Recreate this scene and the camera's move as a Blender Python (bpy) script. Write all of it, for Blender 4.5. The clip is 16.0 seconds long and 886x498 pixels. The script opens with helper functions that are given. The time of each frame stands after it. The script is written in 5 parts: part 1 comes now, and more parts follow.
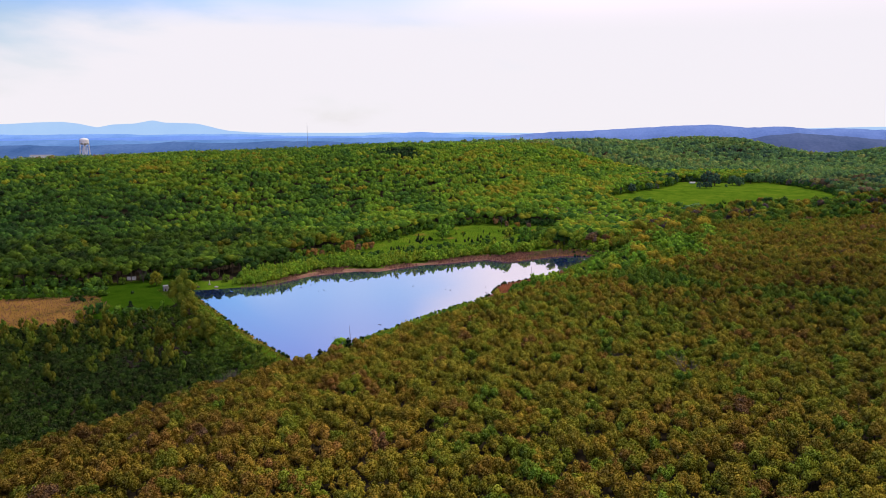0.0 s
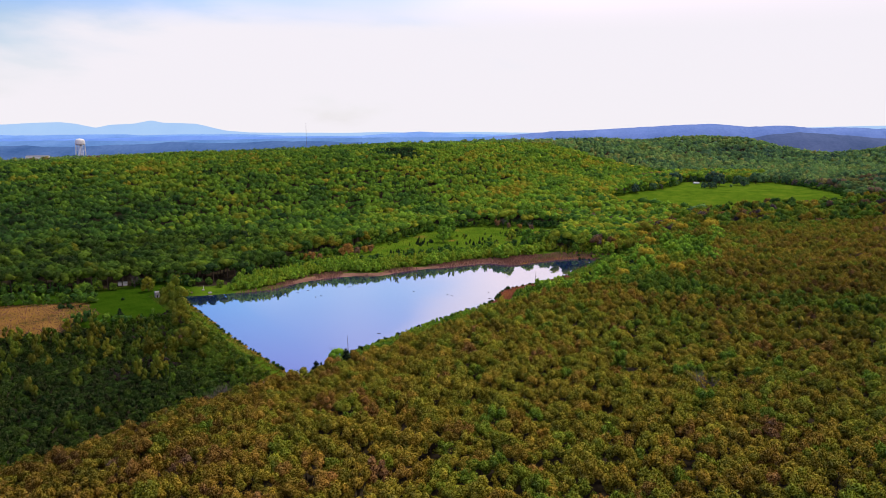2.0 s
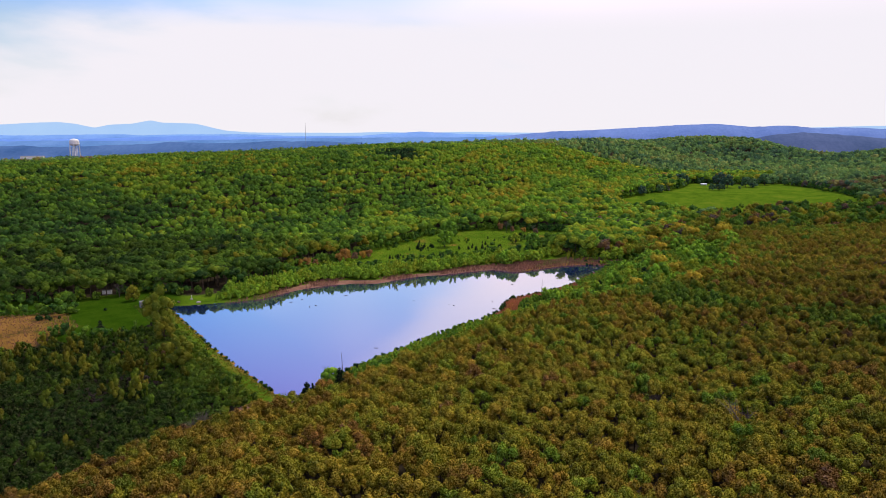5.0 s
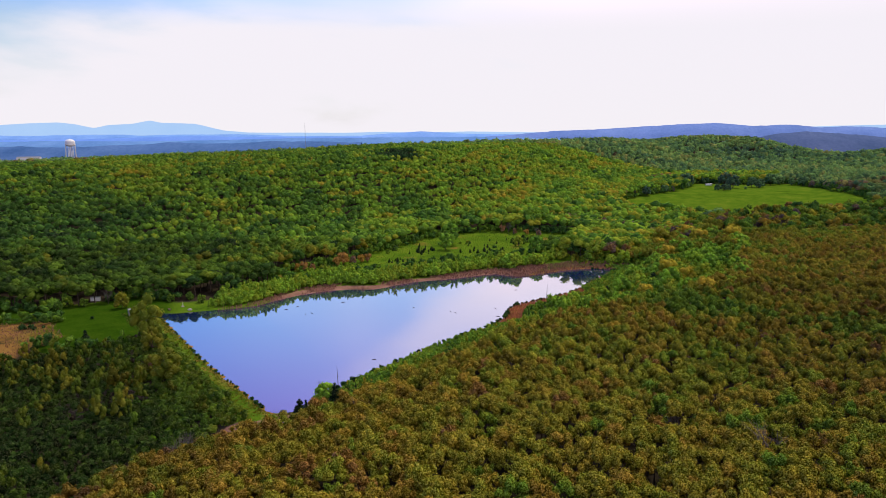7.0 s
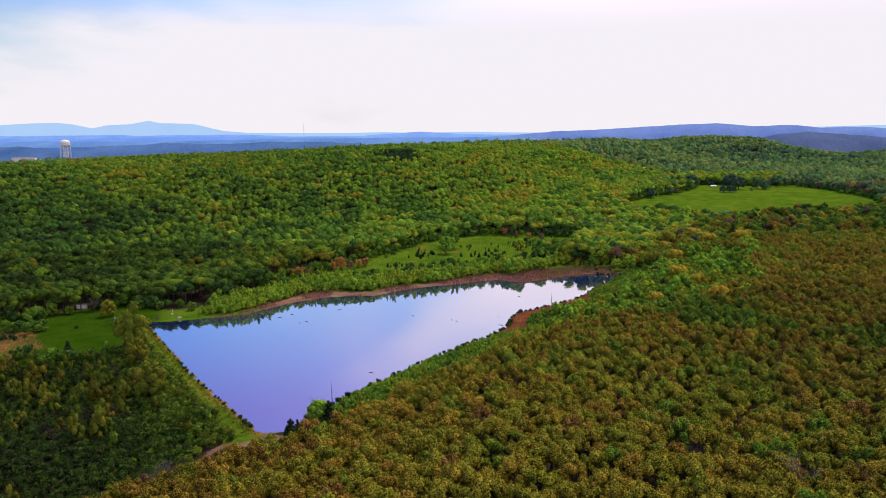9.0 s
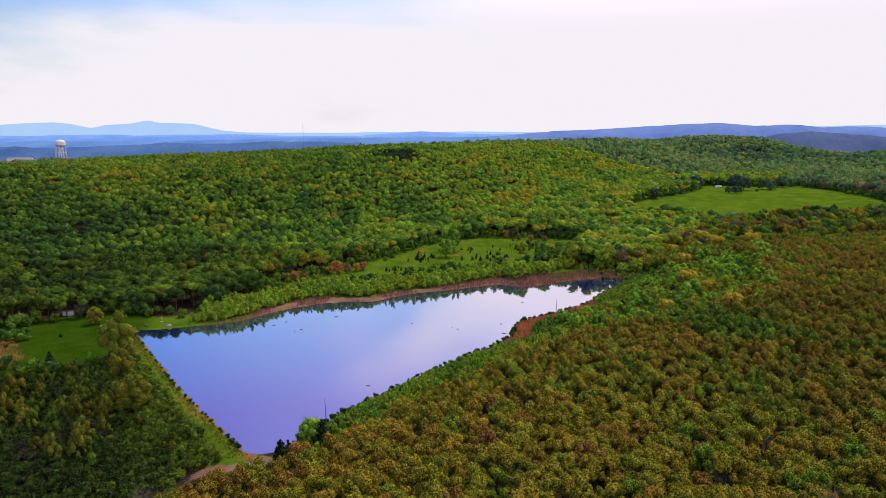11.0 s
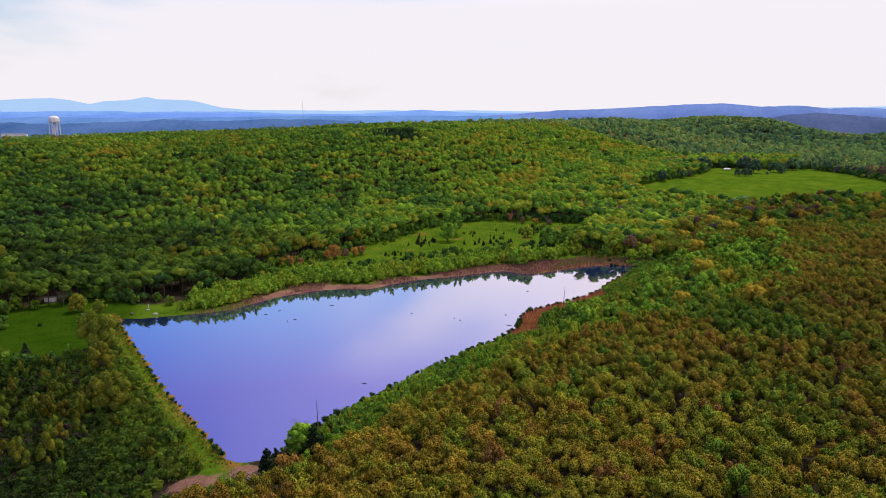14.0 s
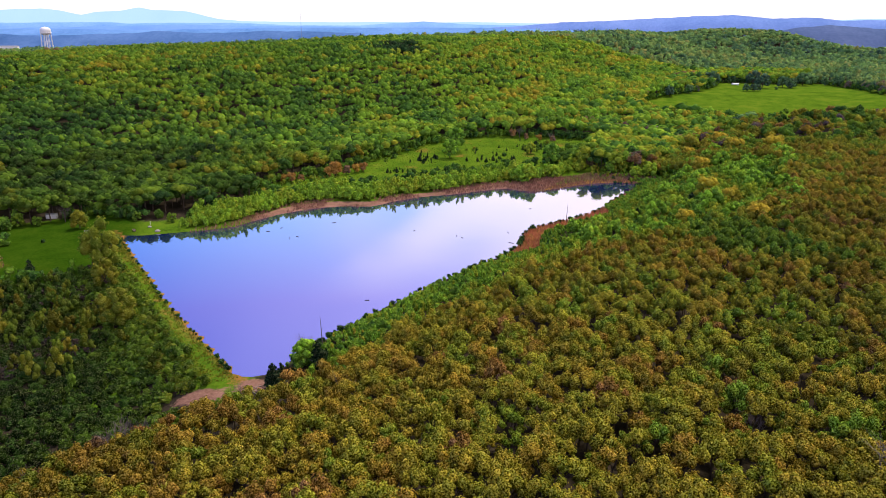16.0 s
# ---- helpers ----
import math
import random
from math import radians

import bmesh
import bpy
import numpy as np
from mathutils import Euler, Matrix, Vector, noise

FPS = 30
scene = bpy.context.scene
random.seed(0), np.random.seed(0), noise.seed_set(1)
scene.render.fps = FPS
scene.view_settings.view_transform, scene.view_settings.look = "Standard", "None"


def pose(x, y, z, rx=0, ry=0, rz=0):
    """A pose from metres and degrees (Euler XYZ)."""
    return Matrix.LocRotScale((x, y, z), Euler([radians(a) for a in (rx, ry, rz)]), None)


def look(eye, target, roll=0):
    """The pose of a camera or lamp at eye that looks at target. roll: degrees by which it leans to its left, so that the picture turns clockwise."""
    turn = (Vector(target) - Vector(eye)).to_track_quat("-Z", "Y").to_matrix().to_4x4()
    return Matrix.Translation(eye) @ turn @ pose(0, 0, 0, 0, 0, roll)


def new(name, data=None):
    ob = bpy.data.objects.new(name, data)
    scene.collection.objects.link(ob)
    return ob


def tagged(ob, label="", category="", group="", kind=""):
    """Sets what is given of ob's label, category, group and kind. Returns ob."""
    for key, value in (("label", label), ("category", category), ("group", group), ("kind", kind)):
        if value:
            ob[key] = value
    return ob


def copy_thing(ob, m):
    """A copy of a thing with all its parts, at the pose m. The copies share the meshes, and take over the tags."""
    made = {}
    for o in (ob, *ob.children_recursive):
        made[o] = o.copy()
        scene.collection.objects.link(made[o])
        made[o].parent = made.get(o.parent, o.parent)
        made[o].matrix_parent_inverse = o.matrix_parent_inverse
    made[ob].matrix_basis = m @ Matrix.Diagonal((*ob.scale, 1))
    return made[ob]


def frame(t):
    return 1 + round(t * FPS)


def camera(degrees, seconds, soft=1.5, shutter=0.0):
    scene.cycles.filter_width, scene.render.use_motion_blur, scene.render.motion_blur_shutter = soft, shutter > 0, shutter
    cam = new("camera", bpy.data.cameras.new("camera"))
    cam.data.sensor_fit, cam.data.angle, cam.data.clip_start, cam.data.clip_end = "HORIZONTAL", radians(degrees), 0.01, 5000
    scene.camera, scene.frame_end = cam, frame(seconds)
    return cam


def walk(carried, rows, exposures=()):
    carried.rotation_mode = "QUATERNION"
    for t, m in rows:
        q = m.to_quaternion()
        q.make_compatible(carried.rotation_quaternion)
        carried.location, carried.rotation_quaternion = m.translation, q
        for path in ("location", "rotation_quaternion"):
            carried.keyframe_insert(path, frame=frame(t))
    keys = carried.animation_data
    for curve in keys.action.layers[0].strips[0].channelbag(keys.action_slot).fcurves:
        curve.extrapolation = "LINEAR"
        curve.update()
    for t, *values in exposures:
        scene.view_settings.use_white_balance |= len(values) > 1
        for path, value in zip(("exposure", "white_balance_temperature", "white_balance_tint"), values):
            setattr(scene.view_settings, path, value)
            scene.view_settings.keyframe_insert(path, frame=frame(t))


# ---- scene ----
cam = camera(62.4, 16.0, soft=0.5)
PATH = [
    (0, (-7.304, -5.452, 103.437), (-7.407, -3.481, 103.113), 0.0),
    (0.5, (-7.843, -1.406, 103.496), (-7.945, 0.565, 103.172), -0.1),
    (1, (-8.306, 2.485, 103.548), (-8.408, 4.456, 103.224), -0.1),
    (1.5, (-8.78, 6.38, 103.612), (-8.883, 8.35, 103.288), -0.1),
    (2, (-9.283, 10.535, 103.685), (-9.385, 12.506, 103.36), -0.1),
    (2.5, (-9.587, 14.848, 103.707), (-9.689, 16.819, 103.383), -0.1),
    (3, (-9.889, 18.932, 103.746), (-9.992, 20.903, 103.421), -0.1),
    (3.5, (-10.311, 22.977, 103.766), (-10.414, 24.948, 103.441), -0.1),
    (4, (-10.67, 27.241, 103.781), (-10.773, 29.211, 103.456), -0.1),
    (6.5, (-11.996, 48.662, 103.993), (-12.101, 50.633, 103.668), -0.1),
    (7, (-12.375, 53.074, 104.036), (-12.48, 55.045, 103.71), -0.2),
    (7.5, (-12.66, 57.538, 104.022), (-12.765, 59.508, 103.696), -0.2),
    (8, (-13.113, 61.926, 104.032), (-13.217, 63.896, 103.707), -0.2),
    (8.5, (-13.424, 66.264, 104.118), (-13.528, 68.235, 103.793), -0.2),
    (9, (-13.74, 70.574, 104.113), (-13.844, 72.544, 103.788), -0.2),
    (11.5, (-15.284, 91.61, 104.193), (-15.388, 93.581, 103.866), -0.2),
    (12, (-15.655, 96.118, 104.154), (-15.76, 98.088, 103.826), -0.2),
    (12.5, (-15.937, 100.099, 104.101), (-16.043, 102.07, 103.775), -0.2),
    (13, (-16.252, 104.153, 104.161), (-16.357, 106.124, 103.838), -0.1),
    (13.5, (-16.445, 106.815, 104.084), (-16.55, 108.784, 103.748), 0.1),
    (14, (-16.836, 108.928, 104.178), (-16.941, 110.889, 103.796), 0.2),
    (14.5, (-17.057, 110.139, 104.216), (-17.162, 112.091, 103.791), 0.3),
    (15, (-17.11, 110.667, 104.17), (-17.216, 112.606, 103.689), 0.3),
    (15.5, (-17.284, 110.705, 104.062), (-17.389, 112.629, 103.529), 0.3),
    (16, (-17.35, 110.71, 104.018), (-17.455, 112.615, 103.416), 0.3),
]
walk(cam, [(t, look(eye, target, roll)) for t, eye, target, roll in PATH],
     exposures=[(0, 0.0), (14.5, 0.0), (15.3, 0.14), (15.6, 0.28), (16, 0.44)])

# ---- world, sun ----
world = bpy.data.worlds.new("world")
scene.world = world
world.use_nodes = True
SUN_ELEVATION, SUN_AZIMUTH = 57.0, 20.0  # degrees; azimuth from +y towards +x


def link(tree, a, b):
    tree.links.new(a, b)


def node(tree, kind, **values):
    n = tree.nodes.new(kind)
    for key, value in values.items():
        n.inputs[key.replace("_", " ")].default_value = value
    return n


def maths(tree, op, a, b=0.0, c=None):
    n = tree.nodes.new("ShaderNodeMath")
    n.operation = op
    for i, v in enumerate((a, b, c)):
        if v is None:
            continue
        if isinstance(v, (int, float)):
            n.inputs[i].default_value = v
        else:
            tree.links.new(v, n.inputs[i])
    return n.outputs[0]


def mixer(tree, fac, a, b, blend="MIX"):
    n = tree.nodes.new("ShaderNodeMix")
    n.data_type, n.blend_type = "RGBA", blend
    for i, v in ((0, fac), (6, a), (7, b)):
        if isinstance(v, (int, float)):
            n.inputs[i].default_value = v
        elif isinstance(v, tuple):
            n.inputs[i].default_value = (*v[:3], 1.0)
        else:
            tree.links.new(v, n.inputs[i])
    return n.outputs[2]


def ramp(tree, fac, stops, smooth=False):
    n = tree.nodes.new("ShaderNodeValToRGB")
    n.color_ramp.interpolation = "EASE" if smooth else "LINEAR"
    while len(n.color_ramp.elements) < len(stops):
        n.color_ramp.elements.new(0.5)
    for e, (p, c) in zip(n.color_ramp.elements, stops):
        e.position, e.color = p, (*c, 1.0) if isinstance(c, tuple) else (c, c, c, 1.0)
    tree.links.new(fac, n.inputs[0])
    return n.outputs[0]


def build_world():
    wt = world.node_tree
    bg = wt.nodes["Background"]
    sky = wt.nodes.new("ShaderNodeTexSky")
    sky.sky_type, sky.sun_disc = "NISHITA", False
    sky.sun_elevation, sky.sun_rotation = radians(SUN_ELEVATION), radians(SUN_AZIMUTH)
    coord = wt.nodes.new("ShaderNodeTexCoord")
    stretch = wt.nodes.new("ShaderNodeMapping")
    stretch.inputs["Scale"].default_value = (1.6, 1.6, 6.0)
    link(wt, coord.outputs["Generated"], stretch.inputs["Vector"])
    clouds = node(wt, "ShaderNodeTexNoise", Scale=1.5, Detail=6.0, Roughness=0.5, Distortion=0.3)
    link(wt, stretch.outputs[0], clouds.inputs["Vector"])
    sep = wt.nodes.new("ShaderNodeSeparateXYZ")
    link(wt, coord.outputs["Generated"], sep.inputs[0])
    # white cloud deck near the horizon, broken by blue gaps higher up
    # an overcast sky grows brighter from the horizon to the zenith
    lift = maths(wt, "MULTIPLY_ADD", maths(wt, "MAXIMUM", maths(wt, "SUBTRACT", sep.outputs["Z"], 0.13), 0.0), -0.38, 0.97)
    deck = wt.nodes.new("ShaderNodeVectorMath")
    deck.operation = "SCALE"
    link(wt, ramp(wt, sep.outputs["Z"], [(0.0, (0.94, 0.90, 0.95)), (0.13, (0.94, 0.90, 0.97)), (0.28, (0.74, 0.78, 1.0)), (0.6, (0.86, 0.88, 1.0)), (1.0, (0.95, 0.94, 0.98))]), deck.inputs[0])
    link(wt, lift, deck.inputs["Scale"])
    high = ramp(wt, sep.outputs["Z"], [(0.0, 0.0), (0.05, 0.0), (0.14, 0.12), (0.30, 0.24), (1.0, 0.24)])
    cover = maths(wt, "SUBTRACT", clouds.outputs["Fac"], high)
    cover = maths(wt, "MULTIPLY_ADD", sep.outputs["X"], 0.30, cover)
    fac = ramp(wt, cover, [(0.10, 0.12), (0.36, 1.0)], True)
    blue = mixer(wt, 1.0, sky.outputs[0], (SKY_GAIN * 0.9, SKY_GAIN, SKY_GAIN * 1.15), "MULTIPLY")
    both = mixer(wt, fac, blue, deck.outputs[0])
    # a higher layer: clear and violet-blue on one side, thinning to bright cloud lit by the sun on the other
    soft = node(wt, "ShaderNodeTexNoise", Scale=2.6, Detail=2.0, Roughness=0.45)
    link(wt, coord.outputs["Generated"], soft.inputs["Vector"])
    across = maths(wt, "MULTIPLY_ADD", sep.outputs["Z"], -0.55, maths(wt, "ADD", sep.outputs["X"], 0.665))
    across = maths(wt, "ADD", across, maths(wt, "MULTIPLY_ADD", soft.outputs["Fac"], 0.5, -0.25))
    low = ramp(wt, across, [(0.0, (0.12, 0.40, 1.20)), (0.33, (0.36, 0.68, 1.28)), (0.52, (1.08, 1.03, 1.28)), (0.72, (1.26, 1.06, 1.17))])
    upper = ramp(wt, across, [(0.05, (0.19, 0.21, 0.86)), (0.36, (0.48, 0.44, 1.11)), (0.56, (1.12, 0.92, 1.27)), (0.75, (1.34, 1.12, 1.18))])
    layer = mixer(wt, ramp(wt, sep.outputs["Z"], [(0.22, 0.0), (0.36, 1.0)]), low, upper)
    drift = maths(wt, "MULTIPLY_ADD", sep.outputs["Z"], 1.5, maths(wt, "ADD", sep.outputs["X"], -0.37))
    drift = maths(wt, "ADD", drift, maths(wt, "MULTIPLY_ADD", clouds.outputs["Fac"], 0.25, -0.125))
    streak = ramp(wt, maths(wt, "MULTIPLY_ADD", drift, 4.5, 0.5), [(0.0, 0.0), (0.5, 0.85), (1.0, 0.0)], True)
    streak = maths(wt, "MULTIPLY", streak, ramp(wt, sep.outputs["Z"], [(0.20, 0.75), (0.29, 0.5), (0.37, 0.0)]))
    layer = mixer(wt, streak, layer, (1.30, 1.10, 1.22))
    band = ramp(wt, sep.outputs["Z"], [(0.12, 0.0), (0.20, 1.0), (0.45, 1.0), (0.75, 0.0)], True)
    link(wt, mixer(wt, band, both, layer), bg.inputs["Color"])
    bg.inputs["Strength"].default_value = SKY_STRENGTH


SKY_GAIN, SKY_STRENGTH = 0.11, 1.0
build_world()
sun_data = bpy.data.lights.new("sun", "SUN")
sun_data.energy, sun_data.angle, sun_data.color = 2.9, radians(12), (1.0, 0.88, 0.70)
sun = new("sun", sun_data)
_e, _a = radians(SUN_ELEVATION), radians(SUN_AZIMUTH)
sun.matrix_world = look((0, 0, 0), (-math.cos(_e) * math.sin(_a), -math.cos(_e) * math.cos(_a), -math.sin(_e)))
sun.location = (0, 300, 400)


# ---- materials ----
def material(name, rough=0.8, spec=0.3):
    m = bpy.data.materials.new(name)
    m.use_nodes = True
    b = m.node_tree.nodes["Principled BSDF"]
    b.inputs["Roughness"].default_value = rough
    b.inputs["Specular IOR Level"].default_value = spec
    return m, m.node_tree, b


def simple(name, colour, rough=0.7, metal=0.0, scale=1.5, spread=0.3, bump=0.0):
    """A surface with stains at two scales."""
    m, t, b = material(name, rough)
    b.inputs["Metallic"].default_value = metal
    co = t.nodes.new("ShaderNodeTexCoord")
    big = node(t, "ShaderNodeTexNoise", Scale=scale * 0.25, Detail=4.0)
    fine = node(t, "ShaderNodeTexNoise", Scale=scale * 3, Detail=6.0, Roughness=0.65)
    link(t, co.outputs["Object"], big.inputs["Vector"])
    link(t, co.outputs["Object"], fine.inputs["Vector"])
    both = maths(t, "MULTIPLY", big.outputs["Fac"], fine.outputs["Fac"])
    dark = tuple(c * (1 - spread) for c in colour)
    lite = tuple(min(1, c * (1 + spread * 0.6)) for c in colour)
    link(t, ramp(t, both, [(0.12, dark), (0.40, lite)]), b.inputs["Base Color"])
    if bump:
        bp = node(t, "ShaderNodeBump", Strength=bump, Distance=0.05)
        link(t, fine.outputs["Fac"], bp.inputs["Height"])
        link(t, bp.outputs[0], b.inputs["Normal"])
    return m


def foliage_material(name, leaves):
    """Leaves: a tint from evergreen to russet for each plant, varied tuft by tuft and in drifts; thin enough to let light through."""
    m = bpy.data.materials.new(name)
    m.use_nodes = True
    t = m.node_tree
    t.nodes.remove(t.nodes["Principled BSDF"])
    at = t.nodes.new("ShaderNodeAttribute")
    at.attribute_name = "tint"
    info = t.nodes.new("ShaderNodeObjectInfo")
    geo = t.nodes.new("ShaderNodeNewGeometry")
    drift = node(t, "ShaderNodeTexNoise", Scale=0.35, Detail=3.0)
    link(t, geo.outputs["Position"], drift.inputs["Vector"])
    shade = t.nodes.new("ShaderNodeAttribute")
    shade.attribute_name = "tone_vignette"
    v = maths(t, "ADD", at.outputs["Fac"], maths(t, "MULTIPLY_ADD", info.outputs["Random"], 0.06, -0.03))
    v = maths(t, "ADD", v, maths(t, "MULTIPLY_ADD", geo.outputs["Random Per Island"], 0.09, -0.045))
    v = maths(t, "ADD", v, maths(t, "MULTIPLY_ADD", drift.outputs["Fac"], 0.12, -0.06))
    base = ramp(t, v, leaves)
    tuft = node(t, "ShaderNodeTexNoise", Scale=2.9, Detail=2.0, Roughness=0.6)
    link(t, geo.outputs["Position"], tuft.inputs["Vector"])
    # low noise darkens the colour: shaded gaps between tufts painted in
    mottle = ramp(t, tuft.outputs["Fac"], [(0.37, 0.10), (0.50, 0.86), (0.61, 2.05)])
    fine = t.nodes.new("ShaderNodeAttribute")
    fine.attribute_name = "gap_mottle"
    mottle = maths(t, "MULTIPLY_ADD", maths(t, "SUBTRACT", mottle, 1.0), fine.outputs["Fac"], 1.0)
    lum = maths(t, "MULTIPLY", maths(t, "MULTIPLY_ADD", geo.outputs["Random Per Island"], 0.54, 0.62), mottle)
    # tone of each plant, with the vignette painted into outlying stands
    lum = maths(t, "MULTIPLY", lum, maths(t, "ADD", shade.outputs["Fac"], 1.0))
    grey = t.nodes.new("ShaderNodeCombineColor")
    for i in range(3):
        link(t, lum, grey.inputs[i])
    colour = mixer(t, 1.0, base, grey.outputs[0], "MULTIPLY")
    # pale leaf tips, with their highlights put into the colour
    tips = ramp(t, tuft.outputs["Fac"], [(0.53, 0.0), (0.65, 0.55)])
    colour = mixer(t, tips, colour, mixer(t, 0.55, base, (0.52, 0.51, 0.27)))
    bump = node(t, "ShaderNodeBump", Strength=0.7, Distance=0.3)
    link(t, tuft.outputs["Fac"], bump.inputs["Height"])
    face = node(t, "ShaderNodeBsdfDiffuse", Roughness=0.6)
    through_leaf = t.nodes.new("ShaderNodeBsdfTranslucent")
    both = node(t, "ShaderNodeMixShader", Fac=0.30)
    link(t, colour, face.inputs["Color"])
    link(t, bump.outputs[0], face.inputs["Normal"])
    link(t, colour, through_leaf.inputs["Color"])
    link(t, face.outputs[0], both.inputs[1])
    link(t, through_leaf.outputs[0], both.inputs[2])
    link(t, both.outputs[0], t.nodes["Material Output"].inputs["Surface"])
    return m


LEAVES = [
    (0.02, (0.012, 0.034, 0.016)),   # cedar
    (0.14, (0.028, 0.098, 0.022)),   # deep green
    (0.28, (0.078, 0.188, 0.022)),   # green
    (0.42, (0.185, 0.330, 0.024)),   # fresh willow green
    (0.56, (0.300, 0.300, 0.022)),   # yellow green
    (0.70, (0.365, 0.250, 0.024)),   # olive ochre
    (0.84, (0.325, 0.165, 0.040)),   # rust
    (0.97, (0.110, 0.082, 0.092)),   # bare twigs
]
HAZY_LEAVES = [(p, tuple(0.78 * a + 0.22 * b for a, b in zip(c, (0.17, 0.25, 0.28)))) for p, c in LEAVES]  # distance haze mixed into the leaf colours of far woods
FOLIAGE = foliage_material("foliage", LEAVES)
FAR_FOLIAGE = foliage_material("haze_tinted_foliage", HAZY_LEAVES)
BARK = simple("bark", (0.085, 0.062, 0.045), 0.9, 0, 2.0, 0.5, 0.6)
DEADWOOD = simple("weathered_deadwood", (0.16, 0.13, 0.12), 0.9, 0, 2.0, 0.4, 0.4)
SPIT_REED = simple("rust_reed", (0.60, 0.235, 0.105), 0.9, 0, 0.8, 0.45)
REED = simple("dry_reed", (0.34, 0.17, 0.115), 0.9, 0, 0.8, 0.5)
WHITE_PAINT = simple("white_paint", (0.80, 0.80, 0.82), 0.45, 0, 0.4, 0.12)
STEEL = simple("galvanised_steel", (0.35, 0.36, 0.38), 0.5, 0.6, 1.0, 0.25)
CONCRETE = simple("weathered_concrete", (0.30, 0.28, 0.27), 0.9, 0, 1.0, 0.35, 0.4)
STONE = simple("pale_stone", (0.36, 0.33, 0.29), 0.9, 0, 2.0, 0.4, 0.6)
ROOF = simple("grey_metal_roof", (0.22, 0.22, 0.23), 0.6, 0.1, 0.7, 0.2)
DARKGLASS = simple("dark_glass", (0.03, 0.035, 0.04), 0.15, 0, 1.0, 0.1)
TIMBER = simple("grey_timber", (0.28, 0.22, 0.16), 0.85, 0, 2.0, 0.4, 0.3)


def ground_material():
    m, t, b = material("ground_cover", 1.0, 0.0)
    geo = t.nodes.new("ShaderNodeNewGeometry")
    small = node(t, "ShaderNodeTexNoise", Scale=0.9, Detail=8.0, Roughness=0.7)
    mid = node(t, "ShaderNodeTexNoise", Scale=0.07, Detail=6.0, Roughness=0.6)
    for n in (small, mid):
        link(t, geo.outputs["Position"], n.inputs["Vector"])
    both = maths(t, "MULTIPLY_ADD", small.outputs["Fac"], 0.5, maths(t, "MULTIPLY", mid.outputs["Fac"], 0.5))
    floor_c = ramp(t, both, [(0.35, (0.018, 0.016, 0.010)), (0.62, (0.060, 0.046, 0.032))])
    grass_c = ramp(t, both, [(0.36, (0.038, 0.090, 0.006)), (0.52, (0.085, 0.155, 0.010)), (0.66, (0.140, 0.180, 0.016))])
    dry_c = ramp(t, both, [(0.36, (0.12, 0.10, 0.015)), (0.50, (0.215, 0.112, 0.028)), (0.64, (0.27, 0.15, 0.045))])
    wobble = maths(t, "MULTIPLY_ADD", both, 1.6, -0.8)
    masks = []
    for name in ("grass", "dry"):
        a = t.nodes.new("ShaderNodeAttribute")
        a.attribute_name = name
        masks.append(ramp(t, maths(t, "ADD", a.outputs["Fac"], wobble), [(0.38, 0.0), (0.62, 1.0)]))
    # one field's deeper green, with the lens vignette put into its colour
    field_vignette = t.nodes.new("ShaderNodeAttribute")
    field_vignette.attribute_name = "field_vignette"
    grass_c = mixer(t, field_vignette.outputs["Fac"], grass_c, mixer(t, 1.0, grass_c, (0.32, 0.42, 0.34), "MULTIPLY"))
    c = mixer(t, masks[1], mixer(t, masks[0], floor_c, grass_c), dry_c)
    trodden = t.nodes.new("ShaderNodeAttribute")
    trodden.attribute_name = "trodden"
    bare = ramp(t, maths(t, "ADD", trodden.outputs["Fac"], wobble), [(0.38, 0.0), (0.62, 1.0)])
    c = mixer(t, bare, c, ramp(t, both, [(0.38, (0.13, 0.066, 0.050)), (0.62, (0.30, 0.165, 0.120))]))
    link(t, c, b.inputs["Base Color"])
    bp = node(t, "ShaderNodeBump", Strength=0.8, Distance=0.4)
    link(t, small.outputs["Fac"], bp.inputs["Height"])
    link(t, bp.outputs[0], b.inputs["Normal"])
    return m


def water_material():
    m, t, b = material("lake_water", 0.025, 0.5)
    b.inputs["IOR"].default_value = 4.0
    b.inputs["Coat Weight"].default_value = 1.0
    b.inputs["Coat IOR"].default_value = 4.0
    b.inputs["Coat Roughness"].default_value = 0.02
    geo = t.nodes.new("ShaderNodeNewGeometry")
    murk = node(t, "ShaderNodeTexNoise", Scale=0.02, Detail=4.0)
    ripple = node(t, "ShaderNodeTexNoise", Scale=0.9, Detail=3.0)
    for n in (murk, ripple):
        link(t, geo.outputs["Position"], n.inputs["Vector"])
    link(t, ramp(t, murk.outputs["Fac"], [(0.35, (0.010, 0.022, 0.085)), (0.65, (0.014, 0.028, 0.105))]), b.inputs["Base Color"])
    bp = node(t, "ShaderNodeBump", Strength=0.05, Distance=0.05)
    link(t, ripple.outputs["Fac"], bp.inputs["Height"])
    link(t, bp.outputs[0], b.inputs["Normal"])
    return m


